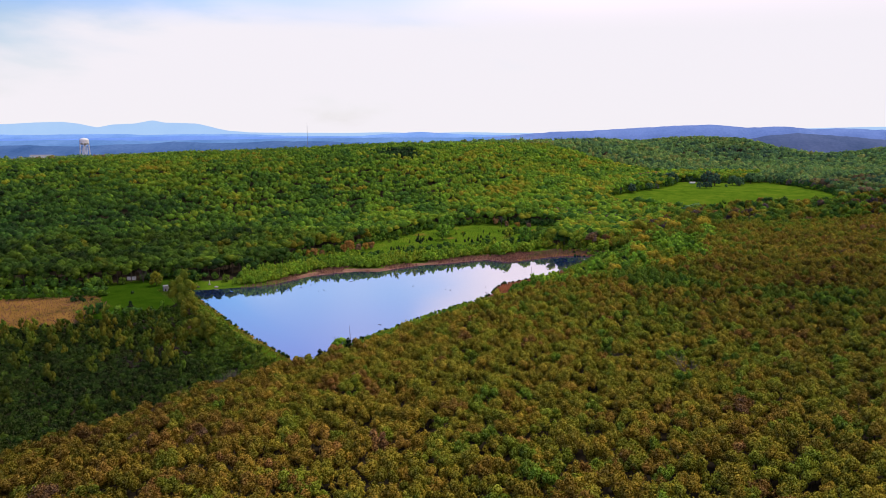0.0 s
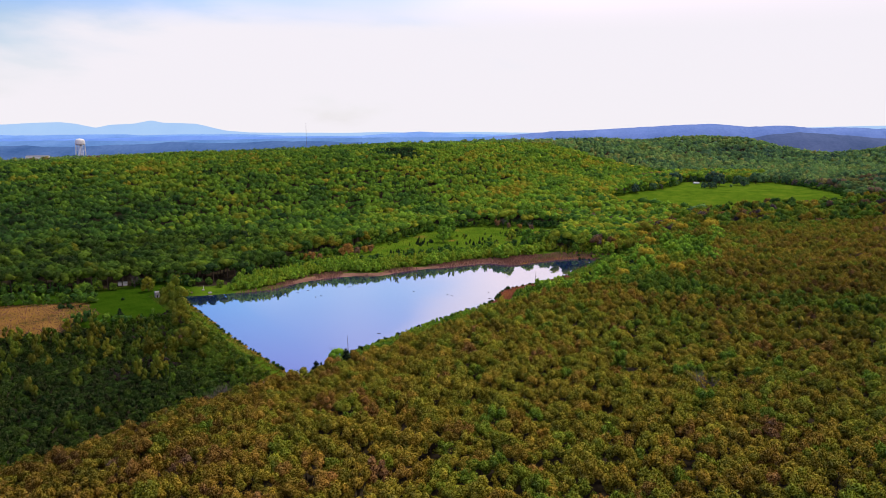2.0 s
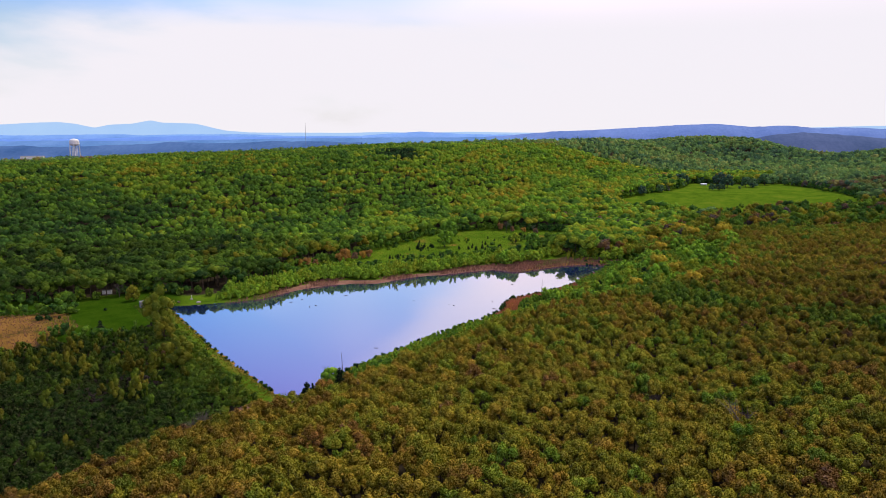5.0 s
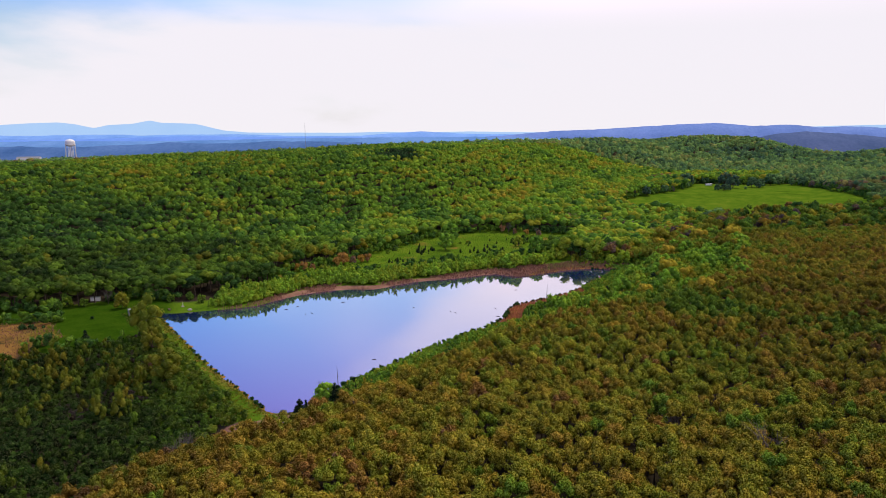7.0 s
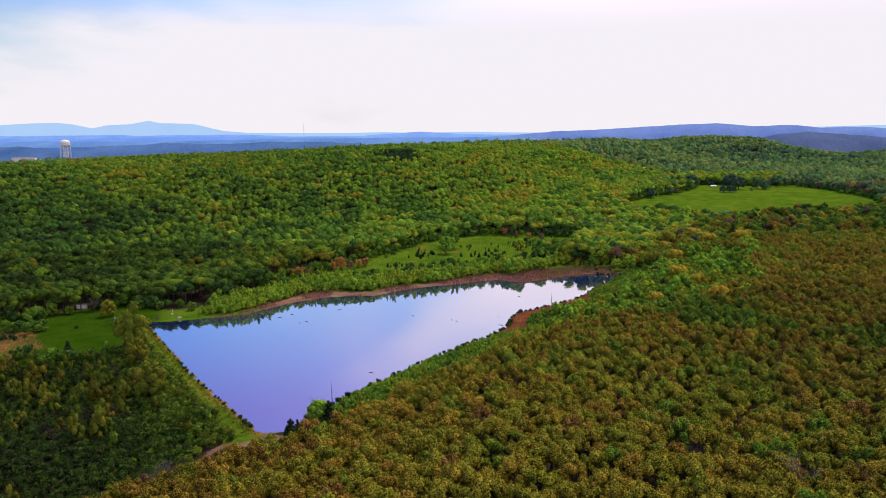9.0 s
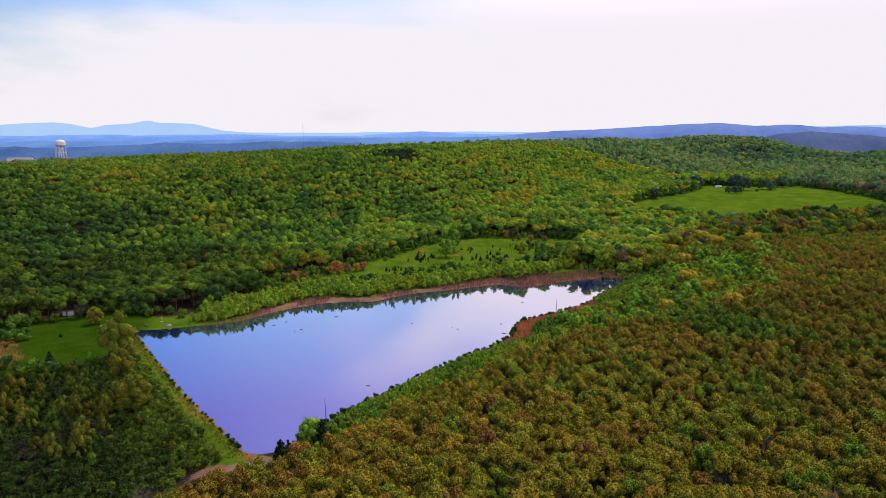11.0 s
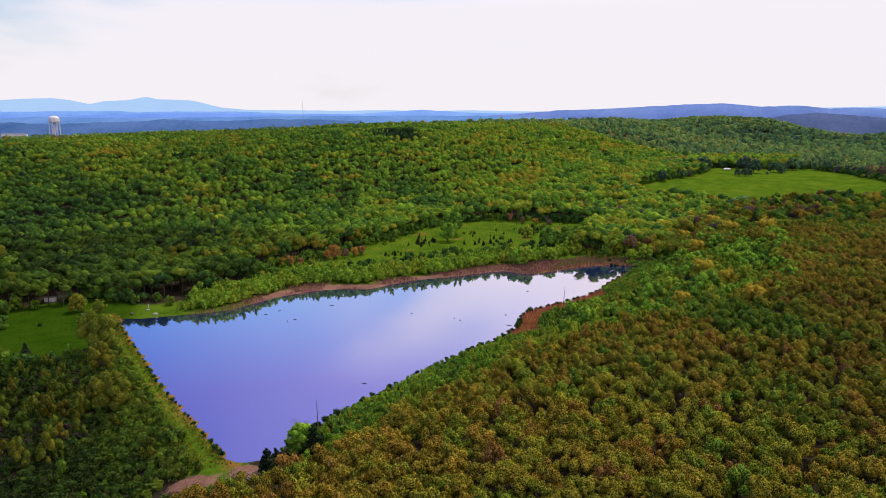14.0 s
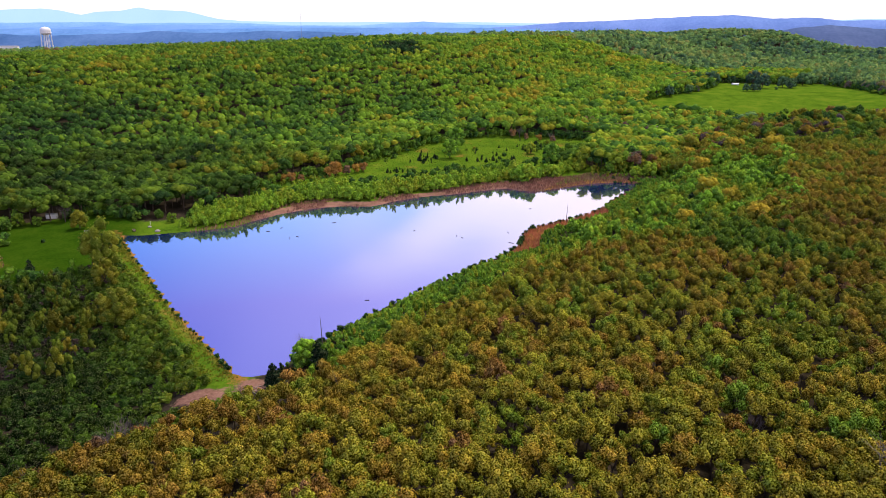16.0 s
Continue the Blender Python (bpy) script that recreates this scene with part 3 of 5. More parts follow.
def leaf_mass(rng, lumps, count, size, sides=5, rings=3, up=0.3, upright=0.0):
    """A crown: crumpled clumps of foliage and, standing out from them, many small leaf tufts, each a bent four-sided spray. upright: tufts drawn out upwards."""
    c, r = lumps
    many = count * 4
    pick = rng.choice(len(r), many, p=r ** 2 / (r ** 2).sum())
    d = rng.normal(size=(many, 3))
    d[:, 2] += up
    d /= np.linalg.norm(d, axis=1)[:, None]
    d[:, 2] = np.where(d[:, 2] < -0.35, -d[:, 2], d[:, 2])
    at = c[pick] + d * (r[pick] * rng.uniform(0.86, 1.16, many))[:, None]
    clear = np.ones(many, bool)
    for k in range(len(r)):
        clear &= (pick == k) | (np.linalg.norm(at - c[k], axis=1) > r[k] * 0.88)
    take = np.nonzero(clear)[0][:count]
    at, d, count = at[take], d[take], len(take)
    normal = d + rng.normal(scale=0.38, size=(count, 3))
    normal /= np.linalg.norm(normal, axis=1)[:, None]
    side = np.cross(normal, rng.normal(size=(count, 3)) * (1 - upright * 0.8) + np.array((0.3, 0.1, 0.0)) * upright)
    side /= np.linalg.norm(side, axis=1)[:, None]
    other = np.cross(normal, side)
    s = (size * rng.uniform(0.6, 1.35, count))[:, None]
    long, wide = s * (1 + 0.7 * upright), s * (0.9 - 0.35 * upright)
    corners = np.stack([at - side * long, at - other * wide * 0.8 + normal * s * 0.3, at + side * long, at + other * wide * 0.9 + normal * s * 0.2], 1)
    tufts = corners.reshape(-1, 3), np.arange(count * 4).reshape(-1, 4)
    return joined([tufts] + [leaf_clump(a, b * 0.95, rng, sides, rings) for a, b in zip(c, r)])


def limb(start, end, r0, r1, sides=5):
    start, end = np.array(start, float), np.array(end, float)
    d = (end - start) / np.linalg.norm(end - start)
    u = np.cross(d, (0.3, 1, 0.2))
    u /= np.linalg.norm(u)
    w = np.cross(d, u)
    a = np.arange(sides) * 2 * np.pi / sides
    ring = np.cos(a)[:, None] * u + np.sin(a)[:, None] * w
    co = np.concatenate([start + ring * r0, end + ring * r1])
    quads = [(k, (k + 1) % sides, sides + (k + 1) % sides, sides + k) for k in range(sides)]
    return co, np.array(quads)


def joined(pieces):
    co, quads, base = [], [], 0
    for v, q in pieces:
        co.append(v)
        quads.append(q + base)
        base += len(v)
    return np.concatenate(co), np.concatenate(quads)


def trunk_form(kind, rng, lumps, sides=6):
    """A tapered trunk that forks into limbs towards the leaf masses."""
    c, r = lumps
    z0 = {"oak": 5.2, "broad": 2.6, "willow": 0.8, "poplar": 3.0, "cedar": 0.6}.get(kind, 0.5)
    girth = {"oak": 0.24, "broad": 0.3, "willow": 0.16, "poplar": 0.15, "cedar": 0.12}.get(kind, 0.08)
    fork = np.array((rng.uniform(-0.2, 0.2), rng.uniform(-0.2, 0.2), z0))
    pieces = [limb((0, 0, -0.8), (0, 0, 0.5), girth * 1.5, girth, sides), limb((0, 0, 0.5), fork, girth, girth * 0.75, sides)]
    for a in c[:: 2 if len(c) > 6 else 1]:
        pieces.append(limb(fork, a, girth * 0.5, girth * 0.14, 4))
    return joined(pieces)


def twig_form(rng, count, tall, spread):
    """A leafless crown: a trunk with many thin forking twigs."""
    pieces = [limb((0, 0, -0.6), (0, 0, tall * 0.4), 0.2, 0.14, 5)]
    for _ in range(count):
        a, z = rng.uniform(0, 6.3), rng.uniform(0.25, 0.5) * tall
        mid = np.array((spread * 0.5 * math.cos(a), spread * 0.5 * math.sin(a), z + tall * rng.uniform(0.15, 0.3)))
        pieces.append(limb((0, 0, z), mid, 0.08, 0.05, 3))
        for _ in range(3):
            tip = mid + np.array((rng.normal() * spread * 0.3, rng.normal() * spread * 0.3, tall * rng.uniform(0.1, 0.3)))
            pieces.append(limb(mid, tip, 0.05, 0.02, 3))
    return joined(pieces)


# ---- plants: where they grow ----
def scatter(rng, x0, x1, y0, y1, step, jitter=0.42):
    gx, gy = np.meshgrid(np.arange(x0, x1, step), np.arange(y0, y1, step * 0.87))
    gx[1::2] += step / 2
    gx = gx + rng.uniform(-jitter, jitter, gx.shape) * step
    gy = gy + rng.uniform(-jitter, jitter, gy.shape) * step
    return gx.ravel(), gy.ravel()


def in_sight(x, y, slack=30):
    """The wedge of country that the flight overlooks."""
    return (x > -0.78 * (y + 60) - slack) & (x < 0.66 * (y + 60) + slack)


def overlooked(x, y, slack=10.0):
    """Ground that can be seen from above the near slope, and not only the back of a rise."""
    rise = (land(x, y) + slack - 104) / np.hypot(x + 13, y - 60)
    seen = np.ones(len(x), bool)
    for u in np.linspace(0.45, 0.97, 27):
        px, py = -13 + (x + 13) * u, 60 + (y - 60) * u
        seen &= (height(px, py) - 104) / np.hypot(px + 13, py - 60) < rise
    return seen


def near_edge(y):
    return np.interp(y, [190, 262, 285, 360, 380, 400, 430, 500, 560, 640], [2, 6, 36, 41, 52, 70, 97, 102, 88, 55])


def thicket_zone(x, y):
    e, dn = dam_distance(x, y), slope_distance(x, y)
    return (e > 10) & (dn < near_edge(y)) & (y < np.interp(x, [-330, -232, -190, -172], [352, 366, 388, 420])) & (y > 120)


def open_zone(x, y):
    """Where no wood stands: lake, dam, fields, meadow, thicket, shore belts."""
    sd, e, along = edge_distance(x, y, SHORE), dam_distance(x, y), dam_along(x, y)
    z = sd < 24
    z |= (e > -6) & (e < 30) & (along > -6) & (along < 200)
    for poly, by in ((MEADOW, 3), (GREEN, 2), (ORANGE, 2), (PASTURE, 2)):
        z |= edge_distance(x, y, poly) < by
    dn = slope_distance(x, y)
    z |= (dn > -10) & (dn < near_edge(y)) & (y < 600)
    z |= thicket_zone(x, y)
    z |= (dn < -30) & (sd < np.interp(x, [-170, -140, -100, 30, 60], [32, 42, 60, 60, 30])) & (x > -190)
    return z


def wood_tint(x, y, rng):
    """Drifts of ochre oak among green; rustier along the near slope's far end."""
    big, mid = waves(x, y, 4, 46), waves(x, y, 5, 15)
    dn = slope_distance(x, y)
    near = 0.602 + 0.06 * big + 0.055 * mid + 0.02 * smooth(x, 60, 260)
    near = near + 0.03 * smooth(-x, 10, 120) * (1 - smooth(y, 260, 330)) + 0.03 * smooth(y, 420, 620) - 0.16 * smooth(waves(x, y, 9, 27), 0.45, 0.8)
    far = 0.42 + 0.10 * waves(x, y, 6, 60) + 0.10 * waves(x, y, 7, 19) - 0.13 * smooth(-x, 40, 240) * (1 - 0.5 * smooth(y, 650, 800))
    t = np.where((dn > 0) & (y < 900), near + (far + 0.06 - near) * smooth(y, 560, 680) * (1 - smooth(x, 230, 330)), far)
    t = t + rng.normal(scale=0.065, size=x.shape)
    odd = rng.uniform(size=x.shape)
    t = np.where(odd < 0.05, t + 0.16, t)
    t = np.where(odd > 0.95, t - 0.12, t)
    t = np.where((dn <= 0) | (y >= 900), np.minimum(t, 0.62 + 0.2 * (t - 0.62)), t)
    return np.clip(t, 0.05, 0.9)


RNG = np.random.default_rng(7)
TEMPLATES = {}


DETAIL = {  # leaf tufts and their size at five levels of detail
    "oak": ((240, 120, 50, 20, 6), (0.26, 0.30, 0.42, 0.65, 1.1)),
    "broad": ((260, 150, 60, 24, 10), (0.30, 0.36, 0.50, 0.75, 1.1)),
    "willow": ((170, 90, 44, 22, 10), (0.30, 0.38, 0.48, 0.62, 0.9)),
    "poplar": ((120, 70, 36, 18, 8), (0.30, 0.36, 0.46, 0.62, 0.9)),
    "cedar": ((90, 60, 30, 14, 8), (0.26, 0.32, 0.42, 0.5, 0.8)),
    "shrub": ((90, 54, 26, 15, 16), (0.24, 0.28, 0.38, 0.48, 0.46)),
}
UPRIGHT = {"willow": 0.5, "poplar": 0.8, "shrub": 0.3}


def fewer(lumps, n):
    """The same crown in fewer, larger clumps."""
    c, r = lumps
    if len(r) <= n:
        return lumps
    keep = np.linspace(0, len(r) - 1, n).round().astype(int)
    return c[keep], r[keep] * (len(r) / n) ** 0.40


def templates(kind, level):
    """Crowns of a kind at a level of detail, with their trunks: corners, faces, material of each face."""
    key = (kind, level)
    if key not in TEMPLATES:
        rng = np.random.default_rng(len(kind) * 31 + level)
        count, size = DETAIL[kind][0][level], DETAIL[kind][1][level]
        made = []
        for _ in range(8):
            lumps = fewer(lumps_for(kind, rng), (22, 12, 8, 4, 2)[level])
            v, q = leaf_mass(rng, lumps, count, size, 5 if level <= 1 else 4, 2, upright=UPRIGHT.get(kind, 0))
            which = np.zeros(len(q), int)
            if level <= 2:
                tv, tq = limb((0, 0, -0.8), (0, 0, {"oak": 6.5, "poplar": 4.0}.get(kind, 1.5)), 0.24 if kind == "oak" else 0.14, 0.1, 3)
                q = np.concatenate([q, tq + len(v)])
                v = np.concatenate([v, tv])
                which = np.concatenate([which, np.ones(3, int)])
            made.append((v, q, which))
        TEMPLATES[key] = made
    return TEMPLATES[key]


def stand(name, kind, level, x, y, tint, scale, label, category="trees", wide=0.12, high=None, lighter=0.0, mat=None):
    """Many plants of one kind in one mesh."""
    if len(x) == 0:
        return None
    forms = templates(kind, level)
    z = land(x, y)
    pick = RNG.integers(0, len(forms), len(x))
    turn = RNG.uniform(0, 2 * np.pi, len(x))
    sx = scale * RNG.uniform(1 - wide, 1 + wide, len(x))
    high = wide if high is None else high
    sz = np.sqrt(scale) * RNG.uniform(1 - high, 1 + high, len(x))
    cos, quads, which, tints, tone_vignette, base = [], [], [], [], [], 0
    # random tone for each plant, plus the stand's lighter or darker offset
    lush = RNG.uniform(-0.26, 0.26, len(x)) + lighter
    for k, (v, q, w) in enumerate(forms):
        i = np.nonzero(pick == k)[0]
        if len(i) == 0:
            continue
        ca, sa = np.cos(turn[i])[:, None], np.sin(turn[i])[:, None]
        px = (v[:, 0] * ca - v[:, 1] * sa) * sx[i, None] + x[i, None]
        py = (v[:, 0] * sa + v[:, 1] * ca) * sx[i, None] + y[i, None]
        pz = v[:, 2] * sz[i, None] + z[i, None]
        cos.append(np.stack([px, py, pz], -1).reshape(-1, 3))
        quads.append((q[None] + (np.arange(len(i)) * len(v))[:, None, None] + base).reshape(-1, 4))
        which.append(np.tile(w, len(i)))
        tints.append(np.repeat(tint[i], len(v)))
        tone_vignette.append(np.repeat(lush[i], len(v)))
        base += len(i) * len(v)
    ob = mesh_object(name, np.concatenate(cos), np.concatenate(quads), [mat or FOLIAGE, BARK], np.concatenate(which), True, values={"tint": np.concatenate(tints), "tone_vignette": np.concatenate(tone_vignette), "gap_mottle": np.full(base, (1.0, 1.0, 0.55, 0.4, 0.3)[level])})
    return tagged(ob, label, category, kind="stuff")


# ---- single plants ----
def plant_thing(name, kind, seed, tint, label, category, group="", fine=1.0, lush=0.0, mat=None):
    """One plant with its trunk and crown as parts; stands at the origin until it is placed. fine: smaller, denser leaves for a plant that is scaled up."""
    rng = np.random.default_rng(seed)
    lumps = lumps_for(kind, rng)
    root = new(name)
    tagged(root, label, category, group)
    v, q = leaf_mass(rng, lumps, int(DETAIL[kind][0][0] * fine ** 1.6), DETAIL[kind][1][0] / fine, 5, 2, upright=UPRIGHT.get(kind, 0))
    mesh_object("crown", v, q, [mat or FOLIAGE], smooth_faces=True, values={"tint": np.full(len(v), tint), "tone_vignette": np.full(len(v), lush), "gap_mottle": np.full(len(v), 1.0 if kind == "oak" else 0.6)}, parent=root)
    v, q = trunk_form(kind, rng, lumps)
    mesh_object("trunk", v, q, [BARK], smooth_faces=True, parent=root)
    return root


def placed(x, y, scale=1.0, turn=0.0, tall=1.0, sink=0.0):
    z = float(land(np.array([x]), np.array([y]))[0]) - sink
    return Matrix.Translation((x, y, z)) @ Matrix.Rotation(turn, 4, "Z") @ Matrix.Diagonal((scale, scale, scale * tall, 1))


class Nursery:
    """Places copies of a few grown plants; the first copy of each is the plant itself."""

    def __init__(self, plants):
        self.plants, self.used = plants, set()

    def put(self, k, x, y, scale=1.0, tall=1.0, sink=0.0):
        m = placed(x, y, scale, random.uniform(0, 6.28), tall, sink)
        k %= len(self.plants)
        if k not in self.used:
            self.used.add(k)
            self.plants[k].matrix_basis = m
            return self.plants[k]
        return copy_thing(self.plants[k], m)


# ---- woods ----
def build_woods():
    rng = np.random.default_rng(11)
    # near slope
    x, y = scatter(rng, -330, 520, 112, 660, 5.8)
    keep = in_sight(x, y, 20) & ~open_zone(x, y) & (slope_distance(x, y) > 2)
    x, y = x[keep], y[keep]
    tint, size = wood_tint(x, y, rng), rng.uniform(0.80, 1.12, len(x))
    far = np.hypot(x + 12, y - 60)
    single = (x > -75) & (x < 75) & (y > 205) & (y < 262)
    order = np.argsort(np.where(single, np.hypot(x - 10, y - 225), 1e9))[:300]
    chosen = np.zeros(len(x), bool)
    chosen[order] = True
    chosen &= single
    kinds = [0.42, 0.50, 0.56, 0.60, 0.64, 0.68, 0.72, 0.80]
    words = ["fresh green", "yellow-green", "yellow-green", "olive", "olive", "ochre", "ochre", "rust-brown"]
    oaks = Nursery([plant_thing("oak_tree", "oak", 50 + k, t, f"{w} oak in spring leaf on the near slope", "tree", "oaks of the near slope", 1.0, 0.12) for k, (t, w) in enumerate(zip(kinds, words))])
    for i in np.nonzero(chosen)[0]:
        oaks.put(int(np.argmin(np.abs(np.array(kinds) - tint[i] + random.uniform(-0.03, 0.03)))), x[i], y[i], size[i] * 1.02)
    rest = ~chosen
    a, b, c = rest & (far < 250), rest & (far >= 250) & (far < 420), rest & (far >= 420)
    stand("slope_wood_crest", "oak", 3, x[c], y[c], tint[c], size[c], "rusty ochre oak wood on the far end of the slope", "forest", lighter=-0.1)
    # next two stands darken sideways: lens vignette put into the leaf colour
    stand("slope_wood", "oak", 1, x[a], y[a], tint[a], size[a], "olive and ochre oak wood on the near slope", "forest", lighter=np.interp(x[a], [-150, -50, 60, 160], [-0.5, 0.06, 0.06, -0.18]))
    stand("slope_wood_upper", "oak", 2, x[b], y[b], tint[b], size[b], "ochre oak wood running up the valley side", "forest", lighter=np.interp(x[b], [20, 170], [0.05, -0.28]))
    # the same wood goes on beneath the flight
    x, y = scatter(rng, -140, 120, -60, 114, 6.9)
    stand("slope_wood_below", "oak", 2, x, y, wood_tint(x, y, rng), rng.uniform(0.95, 1.3, len(x)), "olive and ochre oak wood on the back of the slope", "forest", lighter=0.2)
    # hillside across the lake
    x, y = scatter(rng, -760, 420, 440, 1200, 9.0)
    s = y - np.interp(x, RIDGE_X, RIDGE_Y)
    keep = in_sight(x, y, 20) & ~open_zone(x, y) & (slope_distance(x, y) < 2) & (s < 560) & overlooked(x, y)
    x, y, s = x[keep], y[keep], s[keep]
    tint, size = wood_tint(x, y, rng), rng.uniform(1.1, 1.7, len(x)) * (1 + 0.25 * (1 - smooth(s, 40, 160)))
    floor = (s < 25) & (x > 10)
    kind = rng.uniform(size=len(x)) + 0.15 * waves(x, y, 8, 30)
    mixed = np.select([kind < 0.24, kind < 0.44, kind < 0.58, kind < 0.76, kind < 0.88], [0.40, 0.26, 0.40, 0.48, 0.58], np.where(waves(x, y, 3, 20) > 0.3, 0.92, 0.5)) + rng.normal(scale=0.03, size=len(x))
    tint, size = np.where(floor, mixed, tint), np.where(floor, size * rng.uniform(0.75, 1.25, len(x)), size)
    tint = np.where((np.hypot((x + 120) / 26, (y - 1000) / 34) + 0.4 * waves(x, y, 3, 6) < 1), 0.06, tint)
    far = np.hypot(x + 12, y - 60)
    for lo, hi, level, nm in ((0, 600, 2, "hillside_wood_lower"), (600, 2000, 3, "hillside_wood_upper")):
        k = (far >= lo) & (far < hi)
        # leaf colour darkened towards low x, painting in the lens vignette
        stand(nm, "oak", level, x[k], y[k], tint[k], size[k], "green and ochre woods on the hill across the lake", "forest", 0.16, 0.06, np.interp(x[k], [-300, -60, 60], [-0.35, 0.1, 0.15] if level == 2 else [0.2, 0.55, 0.6]))
    # valley beyond the lake and the hills behind it
    x, y = scatter(rng, -700, 1400, 600, 2300, 8.4)
    s = y - np.interp(x, RIDGE_X, RIDGE_Y)
    keep = in_sight(x, y, 0) & ~open_zone(x, y) & ((slope_distance(x, y) >= 2) | (s >= 560) | (y >= 1200) | (x >= 420)) & ~((slope_distance(x, y) >= 2) & (y < 660))
    keep &= ((y < 1050) | (rng.uniform(size=len(x)) < np.where(y < 1500, 0.6, 0.5))) & ((s < 900) | (x > 250)) & overlooked(x, y, 8)
    keep &= (y > 1000) | (rng.uniform(size=len(x)) < np.where((y < 668) & (x < 190), 0.25, 0.72))
    x, y = x[keep], y[keep]
    tint, size = wood_tint(x, y, rng), rng.uniform(0.9, 1.35, len(x)) * (1 + 0.6 * smooth(y, 1000, 1500))
    kind = rng.uniform(size=len(x)) + 0.12 * waves(x, y, 8, 30)
    mixed = np.select([kind < 0.30, kind < 0.50, kind < 0.62, kind < 0.86], [0.40, 0.24, 0.46, 0.60], 0.88) + rng.normal(scale=0.035, size=len(x))
    for nm, k, level in (("valley_wood", y < 800, 2), ("pasture_wood", (y >= 800) & (y < 1000), 3)):
        stand(nm, "oak", level, x[k], y[k], mixed[k], size[k] * rng.uniform(0.9, 1.7, k.sum()), "mixed green, ochre and purple-brown spring woods in the valley", "forest", 0.2, lighter=0.1, mat=FOLIAGE if level == 2 else FAR_FOLIAGE)
    stand("far_wood", "oak", 4, x[y >= 1000], y[y >= 1000], np.clip(tint[y >= 1000] - 0.03 * smooth(y[y >= 1000], 1100, 1500), 0.12, 0.7), size[y >= 1000], "hazy green woods on far slopes", "forest", 0.2, lighter=0.55, mat=FAR_FOLIAGE)


def build_shore_plants():
    rng = np.random.default_rng(12)
    # young willows along the far shore
    x, y = scatter(rng, -215, 70, 440, 640, 3.0)
    sd = edge_distance(x, y, SHORE)
    keep = (sd > np.interp(x, [-160, -120, -60, 0, 30, 60], [4, 12, 8, 14, 24, 30])) & (sd < 9 + np.interp(x, [-160, -120, -60, 0, 30, 60], [4, 12, 8, 14, 24, 30]) + 12 + 6 * waves(x, y, 3, 12)) & (slope_distance(x, y) < -40) & (x > -172) & (dam_distance(x, y) < -12) & ((x < -12) | (rng.uniform(size=len(x)) < 0.5))
    x, y, sd = x[keep], y[keep], sd[keep]
    t = np.clip(0.41 + 0.05 * waves(x, y, 2, 9) + rng.normal(scale=0.03, size=len(x)), 0.3, 0.55)
    size = rng.uniform(0.55, 1.2, len(x)) * (1 + 0.35 * waves(x, y, 6, 8)) * np.interp(sd, [2, 14], [0.6, 1.05])
    k = rng.uniform(size=len(x)) < 0.68
    stand("willow_thicket", "willow", 2, x[k], y[k], t[k], size[k] * 1.35, "bright green young willows crowding the far shore", "thicket", 0.2, lighter=0.6)
    stand("sapling_thicket", "poplar", 2, x[~k], y[~k], t[~k], size[~k] * 0.95, "slender bright green saplings among the willows", "thicket", 0.2, lighter=0.6)
    # low growth on the near bank
    x, y = scatter(rng, -90, 110, 300, 600, 2.2)
    sd, dn = edge_distance(x, y, SHORE), slope_distance(x, y)
    keep = (sd > 1.6) & (sd < 17) & (dn > -4) & (y > 312) & ~((sd < 10) & (y > 432) & (y < 518))
    x, y, sd = x[keep], y[keep], sd[keep]
    stand("bank_growth", "shrub", 3, x, y, np.clip(0.38 + 0.08 * waves(x, y, 5, 8) + rng.normal(scale=0.05, size=len(x)), 0.1, 0.7), rng.uniform(0.5, 1.1, len(x)), "low fresh green growth on the near bank", "shrubs", 0.3, 0.5, 0.4)
    # belt of young trees between the near shore and the oak wood
    x, y = scatter(rng, -95, 190, 270, 645, 4.1)
    sd, dn = edge_distance(x, y, SHORE), slope_distance(x, y)
    keep = (sd > 2.2) & (dn > 2) & (dn < near_edge(y) + 4) & (y > 285) & ~((sd < 11) & (y > 432) & (y < 520) & (dn < 22))
    keep &= ~((np.hypot(x + 84, y - 298) < 16) | ((y < 312) & (x < -70)))
    keep |= (sd > 9) & (np.hypot(x - 100, (y - 616) * 1.4) < 46) & (rng.uniform(size=len(x)) < 0.8)
    x, y, sd, dn = x[keep], y[keep], sd[keep], dn[keep]
    t = np.clip(0.45 + 0.08 * waves(x, y, 8, 11) + rng.normal(scale=0.075, size=len(x)), 0.10, 0.62)
    tall = 0.20 + 0.20 * smooth(sd, 4, 14) + 0.48 * smooth(sd, 10, 42) * rng.uniform(0.5, 1.3, len(x))
    a = y < 440
    stand("shore_thicket", "willow", 1, x[a], y[a], t[a], tall[a], "fresh green young trees between shore and oak wood", "thicket", 0.2, 0.4, 0.6)
    stand("cove_thicket", "willow", 3, x[~a], y[~a], t[~a] - 0.03, tall[~a] * rng.uniform(0.5, 1.15, (~a).sum()), "green young trees round the head of the lake", "thicket", 0.25, lighter=0.2)
    # thicket below the dam
    x, y = scatter(rng, -340, -80, 120, 430, 2.8)
    keep = thicket_zone(x, y) & in_sight(x, y, 5) & (np.hypot((x + 97) / 1.8, y - 291) > 7)
    x, y = x[keep], y[keep]
    t = np.clip(0.25 + 0.08 * waves(x, y, 3, 16) + 0.12 * (1 - smooth(dam_distance(x, y), 14, 40)) + rng.normal(scale=0.05, size=len(x)), 0.1, 0.6)
